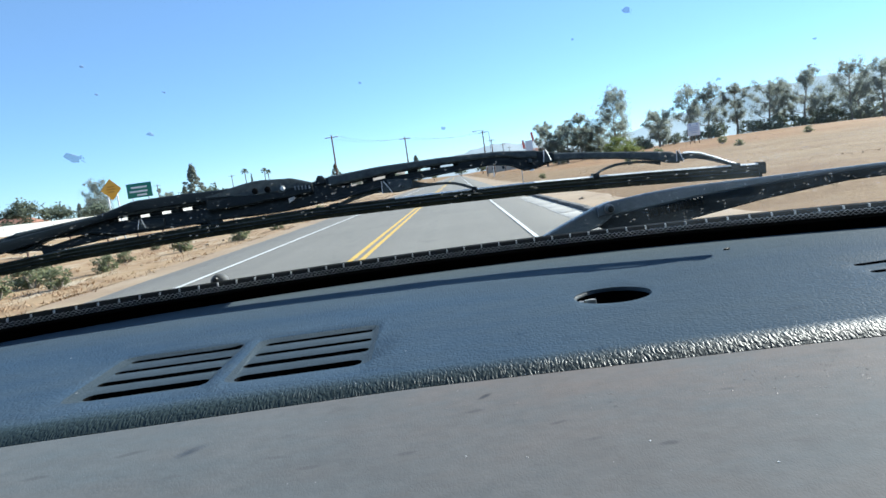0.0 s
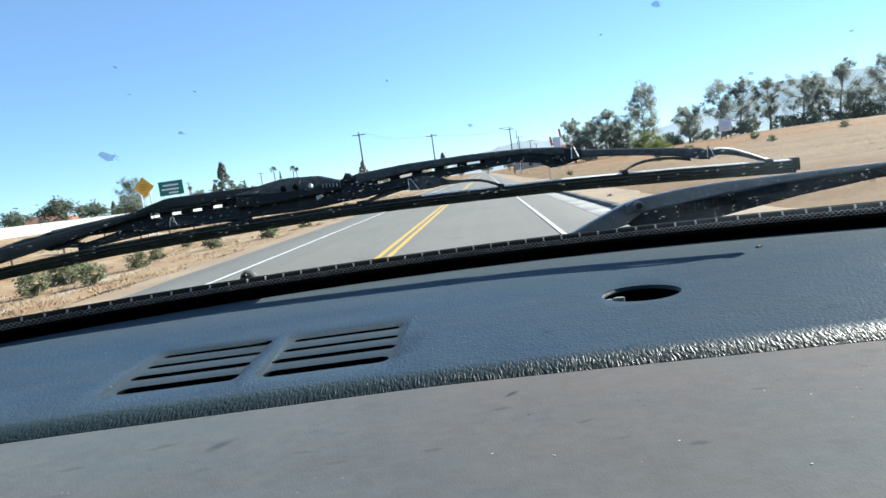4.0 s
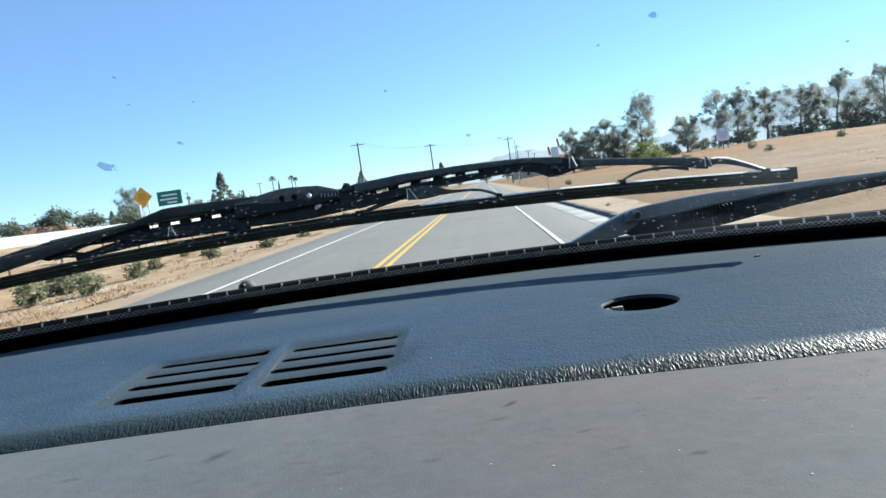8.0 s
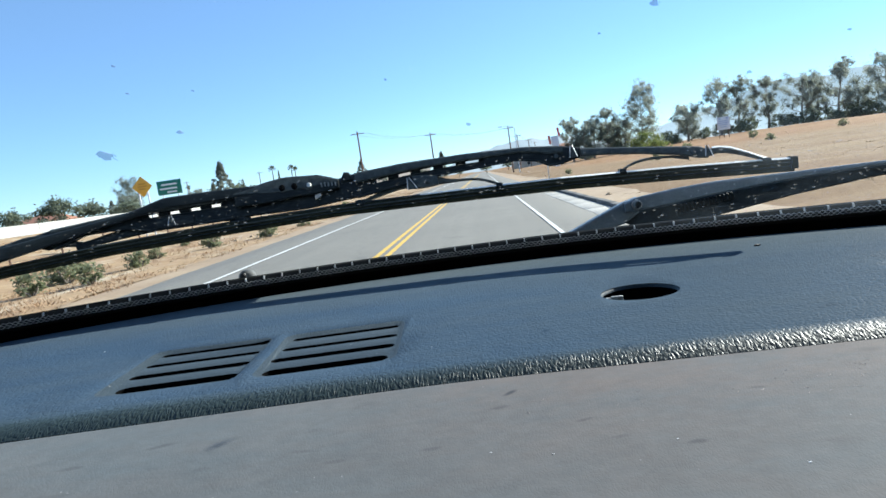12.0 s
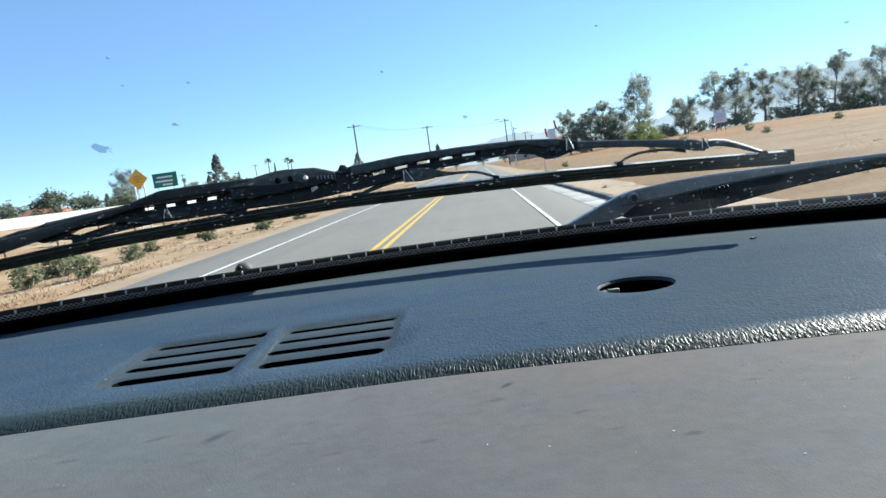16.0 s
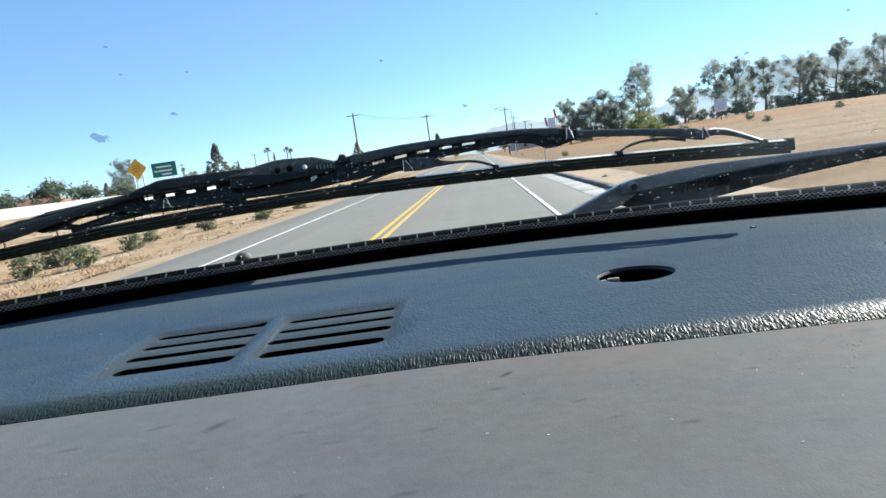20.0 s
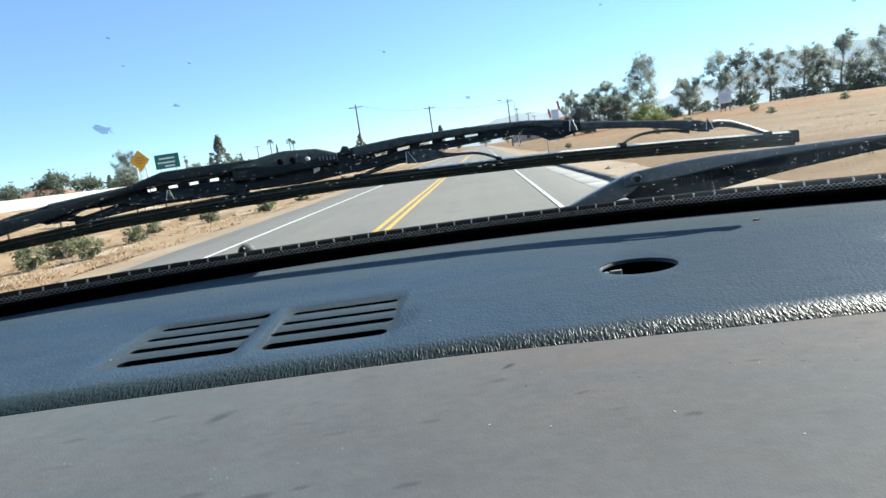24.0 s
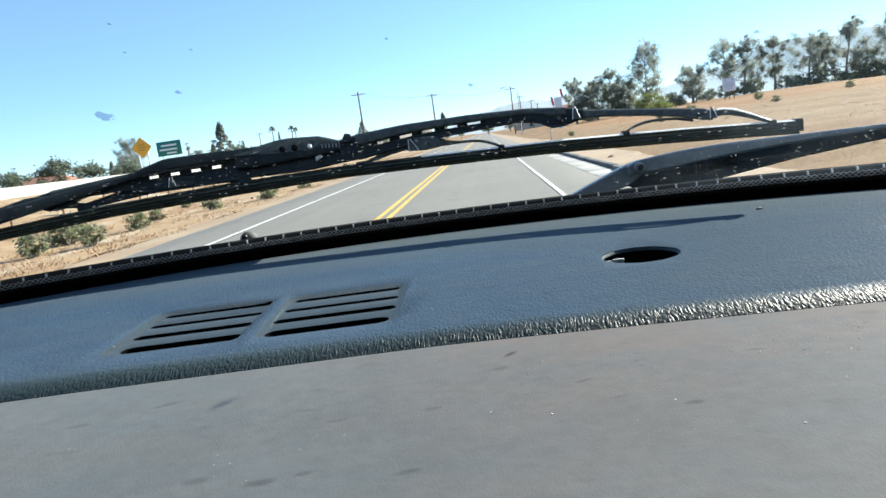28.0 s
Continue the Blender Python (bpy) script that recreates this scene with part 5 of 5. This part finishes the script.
# main bridge: solid ends and middle, two slotted runs
TX = [-0.262, -0.251, -0.216, -0.1945, -0.171, -0.145, -0.124, -0.111, -0.100, -0.089, -0.081, -0.047, -0.010, 0.0257, 0.0486, 0.0575]
TZ = [-0.0015, 0.0013, 0.0045, 0.0060, 0.0068, 0.0078, 0.0115, 0.0118, 0.0106, 0.0072, 0.0092, 0.0113, 0.0115, 0.0104, 0.0077, 0.0055]
BX = [-0.262, -0.2526, -0.246, -0.236, -0.212, -0.200, -0.1826, -0.147, -0.110, -0.0756, -0.0334, -0.0075, 0.0208, 0.0325, 0.0397, 0.0487, 0.0575]
BZ = [-0.0065, -0.0105, -0.0090, -0.0045, -0.0042, -0.0076, -0.0078, -0.0074, -0.0080, -0.0052, 0.0004, 0.0018, 0.0030, 0.0010, -0.0028, -0.0024, -0.0002]
tz = lambda x: float(np.interp(x, TX, TZ))
bz = lambda x: float(np.interp(x, BX, BZ))


def run(x0, x1, lo=0.0, hi=1.0, thick=0.005, off=OFF):
    n = max(4, int((x1 - x0) / 0.004))
    xs = [x0 + (x1 - x0) * i / n for i in range(n + 1)]
    return beam(xs, [bz(x) + (tz(x) - bz(x)) * hi for x in xs], [bz(x) + (tz(x) - bz(x)) * lo for x in xs], off, thick, n)


pieces = [run(-0.262, -0.204), run(-0.157, -0.069), run(0.001, 0.0575, thick=0.0065)]
for x0, x1, gaps, lo, hi in ((-0.204, -0.157, 4, 0.595, 0.71), (-0.069, 0.001, 5, 0.41, 0.54)):
    pieces += [run(x0, x1, 0, lo), run(x0, x1, hi, 1)]
    w = (x1 - x0) / gaps
    for g in range(gaps + 1):
        c = x0 + g * w
        a, b = max(x0, c - w * 0.22), min(x1, c + w * 0.22)
        pieces.append(run(a, b, lo - 0.02, hi + 0.02, thick=0.0044))
bridge = wp("main_bridge", joined(*pieces), M_WIPER)
# hidden copies behind the bridge, added only to widen its cast shadow
part("rear_flange", local(joined(*pieces), WO, 1.088), M_WIPER, bridge)
part("inner_walls", joined(*[local(joined(*pieces[:2], *pieces[3:10]), WO, k) for k in (1.075, 1.103, 1.117, 1.131, 1.145)]), M_WIPER, bridge)
# lighter upper strip puts the light on the bridge's top into colour
for x0, x1, low_edge in ((-0.250, -0.152, 0.78), (-0.078, 0.048, 0.60)):
    part("top_flange", local(run(x0, x1, low_edge, 1.02, 0.0075, OFF - 0.0008), WO), M_END, bridge, "worn upper edge in a lighter, lit grey")
    part("lower_flange", local(run(x0, x1, -0.03, 0.10, 0.0065, OFF - 0.0006), WO), M_WIPER, bridge)
wp("adaptor", joined(beam([-0.150, -0.128, -0.119, -0.100, -0.088], [0.0080, 0.0122, 0.0131, 0.0118, 0.0075], [-0.001, -0.001, 0.000, 0.0005, 0.002], OFF - 0.003, 0.005)), M_WIPER, "moulded adaptor with bolt holes")
# upper half repeated in lighter grey, as if lit from above
wp("adaptor_top", beam([-0.150, -0.138, -0.128, -0.119, -0.100, -0.088], [0.0080, 0.0102, 0.0122, 0.0131, 0.0118, 0.0075], [0.0062, 0.0052, 0.0042, 0.0038, 0.0048, 0.0056], OFF - 0.0036, 0.0045), M_END, "dusty upper face of the adaptor, painted as lit")
# discs stand for the adaptor's holes; the pale one for sky showing through
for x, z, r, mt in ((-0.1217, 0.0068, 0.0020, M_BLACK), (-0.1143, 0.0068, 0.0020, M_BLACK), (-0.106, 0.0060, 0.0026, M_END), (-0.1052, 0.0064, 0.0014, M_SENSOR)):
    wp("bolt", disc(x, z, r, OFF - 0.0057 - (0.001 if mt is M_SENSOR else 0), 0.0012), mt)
# pale plate in place of an opening with bright ground behind
wp("adaptor_window", beam([-0.1030, -0.0995], [-0.0002, 0.0006], [-0.0030, -0.0012], OFF - 0.0052, 0.0010, 2, 0.0002), M_SLAB, "pale plate standing for a see-through opening below the bolts")
for i in range(5):
    x = -0.0985 + 0.0021 * i
    wp("lettering_bar", beam([x, x + 0.0008], [0.0068 - i * 0.0002] * 2, [0.0042 - i * 0.0001] * 2, OFF - 0.0056, 0.0006, 1, 0.0001), M_LETTER)
# arm that holds the blade, behind it; hidden copies widen its shadow
ARM = beam([-0.40, -0.30, -0.216, -0.1945, -0.165, -0.141, -0.124], [-0.020, -0.0075, 0.0050, 0.0112, 0.0113, 0.0108, 0.0120], [-0.030, -0.0165, 0.0015, 0.0046, 0.0048, 0.005, 0.005], OFF + 0.010, 0.006)
arm_shadow_walls = [local(ARM, WO, k) for k in (1.030, 1.041, 1.053, 1.066, 1.077, 1.088, 1.099, 1.110, 1.121, 1.132)]
part("arm", joined(*arm_shadow_walls), M_WIPER, wiper, "black wiper arm with hidden copies that widen its shadow")
# lower claws
wp("adaptor_stop", beam([-0.0868, -0.0851, -0.0811, -0.0798], [0.0070, 0.0112, 0.0106, 0.0078], [0.0052, 0.0050, 0.0052, 0.0055], OFF - 0.001, 0.005, 3), M_WIPER)
claw_r = wp("claw_bridge", joined(
    beam([-0.0775, -0.062, -0.050, -0.043], [-0.0080, -0.0030, 0.0010, 0.0030], [-0.0098, -0.0062, -0.0040, -0.0050], OFF, 0.004),
    beam([-0.043, -0.036, -0.028], [0.0030, 0.0026, 0.0012], [-0.0052, -0.0056, -0.0048], OFF - 0.001, 0.007),
    beam([-0.028, -0.022, -0.0144, -0.008, -0.0023, 0.0036, 0.0095], [0.0006, -0.0020, -0.0029, -0.0032, -0.0041, -0.0062, -0.0092], [-0.0046, -0.0046, -0.0045, -0.0048, -0.0057, -0.0079, -0.0110], OFF, 0.003)), M_END)
part("claw", local(beam([0.0068, 0.0105], [-0.0080, -0.0088], [-0.0115, -0.0120], OFF, 0.007), WO), M_WIPER, claw_r)
part("claw", local(beam([-0.080, -0.075], [-0.0070, -0.0068], [-0.0108, -0.0108], OFF, 0.008), WO), M_WIPER, claw_r)
part("rivet", local(disc(-0.0346, -0.0015, 0.0012, OFF - 0.0046), WO), M_END, claw_r)
claw_l = wp("claw_bridge", joined(
    beam([-0.240, -0.214, -0.196], [-0.0090, -0.0035, -0.0010], [-0.0125, -0.0095, -0.0080], OFF, 0.004),
    beam([-0.196, -0.186, -0.175], [-0.0005, -0.0004, -0.0015], [-0.0075, -0.0076, -0.0070], OFF - 0.001, 0.007),
    beam([-0.175, -0.160, -0.147], [-0.0010, -0.0030, -0.0058], [-0.0068, -0.0080, -0.0100], OFF, 0.004)), M_WIPER)
part("claw", local(beam([-0.150, -0.1455], [-0.0070, -0.0075], [-0.0105, -0.0105], OFF, 0.008), WO), M_WIPER, claw_l)
part("rivet", local(disc(-0.1874, -0.0030, 0.0012, OFF - 0.0046), WO), M_END, claw_l)
end_l = wp("end_bridge", joined(
    beam([-0.36, -0.31, -0.282, -0.262, -0.251], [-0.0160, -0.0095, -0.0055, -0.0005, -0.0010], [-0.0215, -0.0150, -0.0105, -0.0075, -0.0085], OFF - 0.001, 0.006),
    beam([-0.251, -0.243, -0.232], [-0.0030, -0.0065, -0.0095], [-0.0090, -0.0100, -0.0118], OFF, 0.004)), M_WIPER)
part("rivet", local(disc(-0.2557, -0.0035, 0.0012, OFF - 0.0046), WO), M_END, end_l)
end_r = wp("end_bridge", joined(
    beam([0.058, 0.075, 0.093, 0.1105, 0.1234, 0.1262], [0.0050, 0.0030, 0.0006, -0.0018, -0.0037, -0.0058], [0.0002, -0.0012, -0.0036, -0.0068, -0.0105, -0.0107], OFF - 0.001, 0.006)), M_END)
part("rivet", local(disc(0.1182, -0.0067, 0.0012, OFF - 0.0046), WO), M_END, end_r)
part("rivet", local(disc(0.0437, 0.0024, 0.0013, OFF - 0.0046), WO), M_END, bridge)
part("spring_finger", local(beam([0.0800, 0.0855, 0.0935, 0.1010, 0.1086, 0.1170], [-0.0112, -0.0078, -0.0060, -0.0060, -0.0066, -0.0086], [-0.0124, -0.0092, -0.0076, -0.0074, -0.0082, -0.0104], OFF, 0.0025), WO), M_END, end_r)
part("tip_finger", local(beam([0.1275, 0.132, 0.1378, 0.1459, 0.1525, 0.157], [-0.0055, -0.0054, -0.0066, -0.0104, -0.0140, -0.0162], [-0.0094, -0.0090, -0.0098, -0.0128, -0.0157, -0.0176], OFF, 0.003), WO), M_END, end_r, "grey curved tip of the bridge")
TIP_EDGE = ((0.1290, -0.0051), (0.132, -0.0051), (0.1378, -0.0063), (0.1459, -0.0101), (0.1525, -0.0137), (0.156, -0.0154))
part("claw", local(beam([0.0790, 0.0825], [-0.0102, -0.0106], [-0.0132, -0.0136], OFF, 0.007), WO), M_WIPER, end_r)
part("claw", local(beam([0.1526, 0.1566], [-0.0146, -0.0150], [-0.0182, -0.0188], OFF, 0.007), WO), M_END, end_r)
# folded tabs at the joints: a small dark triangle between two bright edges
def tab(owner, x0, z0, x1, z1, wide, bright):
    """The upright edge runs from (x0, z0) down to (x1, z1); the slanted one leaves its top."""
    y = OFF - 0.0048
    plate = [(x0 + 0.0004, base_y(x0) + y, EZ + z0), (x1, base_y(x1) + y, EZ + z1), (x1 + wide, base_y(x1 + wide) + y, EZ + z1 - 0.0002)]
    back = [(p[0], p[1] + 0.0016, p[2]) for p in plate]
    part("joint_tab", local((plate + back, [(0, 1, 2), (5, 4, 3), (0, 3, 4, 1), (1, 4, 5, 2), (2, 5, 3, 0)]), WO), M_END, owner)
    for a, b in (((x0 - 0.0002, z0), (x1 - 0.0002, z1)), ((x0 + 0.0010, z0), (x1 + wide, z1))):
        part("tab_edge", local(tube([(a[0], base_y(a[0]) + y - 0.0004, EZ + a[1]), (b[0], base_y(b[0]) + y - 0.0004, EZ + b[1])], [0.00026, 0.00026], 6), WO), bright, owner, "bright bare edge")


tab(claw_r, -0.0462, 0.0024, -0.0466, -0.0050, 0.0058, M_RIB)
tab(bridge, 0.0524, 0.0074, 0.0517, 0.0004, 0.0042, M_RIB)
tab(end_r, 0.1249, -0.0034, 0.1246, -0.0096, 0.0034, M_RIB)
tab(claw_l, -0.1876, -0.0003, -0.1890, -0.0058, 0.0040, M_STUD)
# the long strip: backing with a painted sun glint, dark channel, rubber lip
SX = [-0.37, -0.277, -0.225, -0.153, -0.0906, -0.0262, 0.0471, 0.1097, 0.1671]
ST = [-0.0240, -0.0150, -0.0108, -0.0083, -0.0078, -0.0086, -0.0102, -0.0128, -0.0162]
SB = [-0.0310, -0.0220, -0.0185, -0.0165, -0.0152, -0.0164, -0.0182, -0.0211, -0.0241]
mixz = lambda k: [t + (b - t) * k for t, b in zip(ST, SB)]
def ridge_bar(xs, zs, deep, rise):
    """A low three-sided bar along a line, its broad face turned upwards and a little towards the cabin."""
    V = []
    for x, z in zip(xs, zs):
        y = base_y(x) + OFF - 0.0012
        V += [(x, y - deep, EZ + z - rise * 0.6), (x, y, EZ + z + rise * 0.4), (x, y, EZ + z - rise)]
    n = len(xs)
    Fc = [(3 * i + k, 3 * i + (k + 1) % 3, 3 * i + 3 + (k + 1) % 3, 3 * i + 3 + k) for i in range(n - 1) for k in range(3)]
    return V, Fc + [(0, 2, 1), (3 * n - 3, 3 * n - 2, 3 * n - 1)]


# the white stretch imitates the sun's glint; the dark stretch has none
for x0, x1, rise, mt, words in ((-0.37, -0.0405, 0.0007, M_CHANNEL, "dark stretch of the metal backing strip, without painted glint"), (-0.040, 0.1671, 0.0008, M_STRIP, "metal backing strip, its sun glint painted white")):
    sx = [x0 + (x1 - x0) * i / 60 for i in range(61)]
    wp("backing_strip", ridge_bar(sx, [float(np.interp(x, SX, mixz(0.06))) for x in sx], 0.0019, rise), mt, words)
part("tip_edge", local(ridge_bar([p[0] for p in TIP_EDGE], [p[1] for p in TIP_EDGE], 0.0017, 0.0008), WO), M_STRIP, end_r, "white upper edge painted as a highlight")
wp("channel", beam(SX, mixz(0.12), mixz(0.62), OFF, 0.0050, 110, 0.0004), M_BLADE)
wp("channel_edge", beam(SX, mixz(0.33), mixz(0.42), OFF - 0.0022, 0.0022, 110, 0.0002), M_END)
wp("rubber_ridge", beam(SX, mixz(0.60), mixz(0.66), OFF - 0.0016, 0.0040, 110, 0.0003), M_CHANNEL)
wp("rubber_lip", beam(SX, mixz(0.66), mixz(1.0), OFF - 0.001, 0.003, 110, 0.0004), M_BLADE, "black rubber lip touching the glass")
wp("end_cap", beam([0.1655, 0.1685], [-0.0158, -0.0160], [-0.0225, -0.0227], OFF - 0.001, 0.0062, 2), M_WIPER)

# ---- the second arm with its spring ----
AO = Vector((0.1, 0.41, EZ - 0.05))
arm2 = thing("wiper", AO, "dusty dark wiper arm with hinge and coil spring", "wiper arm")
AOFF = -0.010
def ap(name, pair, mat, label=""):
    return part(name, ([EYEV + (Vector(v) - EYEV) * 1.18 - AO for v in pair[0]], pair[1]), mat, arm2, label)


AX = [0.0819, 0.0877, 0.110, 0.1316, 0.1734, 0.213, 0.30, 0.42]
AT = [-0.0318, -0.0290, -0.0264, -0.0251, -0.0250, -0.0247, -0.0235, -0.022]
AM = [-0.0375, -0.0370, -0.0355, -0.0325, -0.0290, -0.0268, -0.0252, -0.024]
AB = [-0.0440, -0.0470, -0.0476, -0.0462, -0.0384, -0.0328, -0.0300, -0.029]
ap("arm_face", beam(AX, AT, AM, AOFF - 0.003, 0.004), M_ARM, "dusty upper face of the arm, paled by painted glare")
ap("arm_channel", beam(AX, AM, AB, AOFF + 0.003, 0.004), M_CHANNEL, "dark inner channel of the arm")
ap("foot", beam([0.040, 0.047, 0.060, 0.0819, 0.0900], [-0.0480, -0.0462, -0.0405, -0.0312, -0.0290], [-0.0500, -0.0500, -0.0492, -0.0440, -0.0385], AOFF + 0.002, 0.008), M_ARM)
ap("hinge", disc(0.0885, -0.0330, 0.0030, AOFF - 0.0055), M_STUD)
ap("hinge_face", disc(0.0885, -0.0330, 0.0025, AOFF - 0.0062), M_ARM)
ap("hinge_pin", disc(0.0890, -0.0330, 0.0019, AOFF - 0.0070), M_END)
helix = []
for i in range(15 * 8 + 1):
    u = i / (15 * 8)
    x = 0.1118 + 0.031 * u
    a = 2 * math.pi * 15 * u
    helix.append((x, base_y(x) + AOFF + 0.0005 + 0.0022 * math.cos(a), EZ - 0.0392 + 0.0045 * u + 0.0022 * math.sin(a)))
ap("spring", tube(helix, [0.0004] * len(helix), 5), M_WIPER, "small coil spring under the arm")
ap("mount", beam([0.044, 0.062], [-0.0485, -0.0485], [-0.085, -0.085], AOFF + 0.006, 0.010, 2), M_RUBBER)

# ================= soiling on the glass =================
def splat(x, z, r, seed, tail=True):
    """A dried blot: a rounded lobe with a ragged rim, thicker at its edge, and a thin run below it."""
    rng = random.Random(seed)
    def at(px, pz, lift):
        return Vector((px, glass_y(px, pz) - lift, EZ + pz))
    n, V, Fc = 22, [at(x, z, 0.0006)], []
    for k, f in enumerate((0.55, 0.82, 1.0)):
        for i in range(n):
            a = 2 * math.pi * i / n
            lobe = 1.15 + 0.25 * math.cos(a - 2.9) + 0.16 * math.sin(3 * a + seed) + (rng.uniform(-0.16, 0.16) if k == 2 else 0)
            q = r * f * lobe
            V.append(at(x + q * math.cos(a), z + 0.6 * q * math.sin(a) - 0.15 * q * math.cos(a), (0.0008, 0.0012, 0.0006)[k]))
    Fc += [(0, 1 + i, 1 + (i + 1) % n) for i in range(n)]
    for k in range(2):
        o = 1 + k * n
        Fc += [(o + i, o + n + i, o + n + (i + 1) % n, o + (i + 1) % n) for i in range(n)]
    if tail:
        for dx, dz, l, w in ((0.75, -0.45, 0.9, 0.10), (1.2, -0.12, 0.35, 0.13), (1.1, 0.25, 0.25, 0.10)):
            o, px, pz = len(V), x + dx * r, z + dz * r
            V += [at(px - w * r, pz, 0.0007), at(px + 0.1 * r, pz + w * r, 0.0007), at(px + l * 0.55 * r, pz - l * 0.65 * r, 0.0007), at(px, pz - w * r, 0.0007)]
            Fc.append((o, o + 1, o + 2, o + 3))
    o = Vector((x, glass_y(x, z), EZ + z))
    ob = part("insect_splat", ([v - o for v in V], Fc), M_BUG)
    ob.location = o
    return tagged(ob, "dried grey insect splat on the windshield", "splat", "spots on the windshield")


for x, z, r, seed, tail in ((-0.1869, 0.0341, 0.0030, 1, True), (-0.0415, 0.051, 0.0007, 2, False), (-0.1602, 0.0706, 0.0007, 3, False), (0.0853, 0.0626, 0.0016, 4, True), (-0.1611, 0.0595, 0.0006, 5, False), (-0.1327, 0.0575, 0.0006, 6, False), (-0.0041, 0.0252, 0.0012, 7, False), (0.0618, 0.0551, 0.0006, 8, False), (0.1313, 0.0283, 0.001, 9, True), (-0.1483, 0.0406, 0.0012, 10, True), (0.1675, 0.0384, 0.0007, 11, False)):
    splat(x, z, r, seed, tail)


# ---- fine dried water spots, thickest over the wipers ----
def water_spots():
    rng = random.Random(404)
    V, Fc = [], []
    for i in range(860):
        if i >= 660:
            x = -0.27 + 0.36 * rng.random()
            z = float(np.interp(x, [-0.27, -0.18, -0.10, 0.0, 0.09], [-0.012, -0.002, 0.001, 0.0, -0.008])) + rng.gauss(0, 0.0045)
        elif i >= 500:
            x = 0.108 + 0.125 * rng.random() ** 0.8
            u = (x - 0.11) / 0.103
            lo, hi = -0.0440 + 0.0115 * u, -0.0345 + 0.0077 * u
            z = rng.uniform(lo, hi)
        elif i < 340:
            x = rng.uniform(-0.27, 0.20)
            z = rng.gauss(-0.005 - 0.05 * max(x, 0), 0.007)
        elif i < 400:
            x = rng.uniform(0.05, 0.24)
            z = rng.uniform(-0.045, -0.03)
        else:
            x, z = rng.uniform(-0.28, 0.24), rng.uniform(-0.03, 0.09)
        if z < -0.052:
            continue
        if (i < 340 and i % 5 < 2) or (500 <= i < 660 and i % 2):
            continue
        r = rng.uniform(0.00016, 0.00036) * rng.uniform(0.8, 1.5) * (0.5 if 400 <= i < 500 else 0.62 if i >= 660 else 0.7 if i >= 500 else 1.0)
        a0, st = rng.uniform(0, 6.28), rng.uniform(1.6, 3.2)
        o = len(V)
        for k in range(7):
            a = a0 + 6.283 * k / 7
            q = r * rng.uniform(0.7, 1.2)
            px, pz = x + q * st * math.cos(a), z + q * math.sin(a)
            V.append((px, glass_y(px, pz) - 0.0005, EZ + pz))
        Fc.append(tuple(range(o, o + 7)))
    ob = new("water_spots", mesh_of("water_spots", V, Fc, M_SPOT))
    return tagged(ob, "pale dried water spots over the windshield", "water spots", kind="stuff")


water_spots()

# ---- crumbs on the dashboard ----
for n, (x, y, z, r) in enumerate(((-0.0072, 0.1518, -0.0669, 0.0002), (0.0073, 0.1481, -0.0673, 0.00022), (0.0361, 0.1487, -0.0672, 0.0002), (0.139, 0.3587, -0.06, 0.0012), (-0.191, 0.2978, -0.06, 0.0003), (0.0591, 0.135, -0.0691, 0.0002))):
    bm = bmesh.new()
    bmesh.ops.create_icosphere(bm, subdivisions=1, radius=r)
    rng = random.Random(n)
    for v in bm.verts:
        v.co = Vector((v.co.x * 1.6, v.co.y, v.co.z * 0.6)) * rng.uniform(0.7, 1.2)
    crumb = part("crumb", bm, M_CLIP if n != 3 else M_RUBBER)
    crumb.location = (x, y, EZ + z + r * 0.35)
    tagged(crumb, "tiny pale crumb lying on the dashboard" if n != 3 else "small dark fleck lying on the dash pad", "crumb", "crumbs on the dashboard")


# ---- fine pale slivers painted as glints on the worn front panel ----
def scuffs():
    rng = random.Random(77)
    V, Fc = [], []
    for i in range(150):
        u = rng.random()
        x = 0.050 + 0.10 * u ** 0.8 if i % 5 else rng.uniform(-0.02, 0.14)
        y = 0.183 - 0.018 * rng.random() - 0.012 * rng.random() * u
        z = float(np.interp(y, [0.10, 0.15, 0.192], [-0.074, -0.0670, -0.0633])) + 0.00011
        a, l, w = rng.uniform(-0.9, 0.9), rng.uniform(0.00015, 0.0007) * (0.6 + u), rng.uniform(0.00005, 0.00012)
        c, sn = math.cos(a), math.sin(a)
        o = len(V)
        for p, q in ((-l, 0), (0, -w), (l, 0), (0, w)):
            yy = y + p * sn + q * c
            V.append((x + p * c - q * sn, yy, EZ + z + (yy - y) * 0.088))
        V.append((x, y, EZ + z + 0.00005))
        Fc += [(o, o + 1, o + 4), (o + 1, o + 2, o + 4), (o + 2, o + 3, o + 4), (o + 3, o, o + 4)]
    ob = new("panel_scuffs", mesh_of("panel_scuffs", V, Fc, M_SCUFF_GLINT))
    return tagged(ob, "fine pale slivers for glints on the worn grey dash panel", "scuffs", kind="stuff")


scuffs()
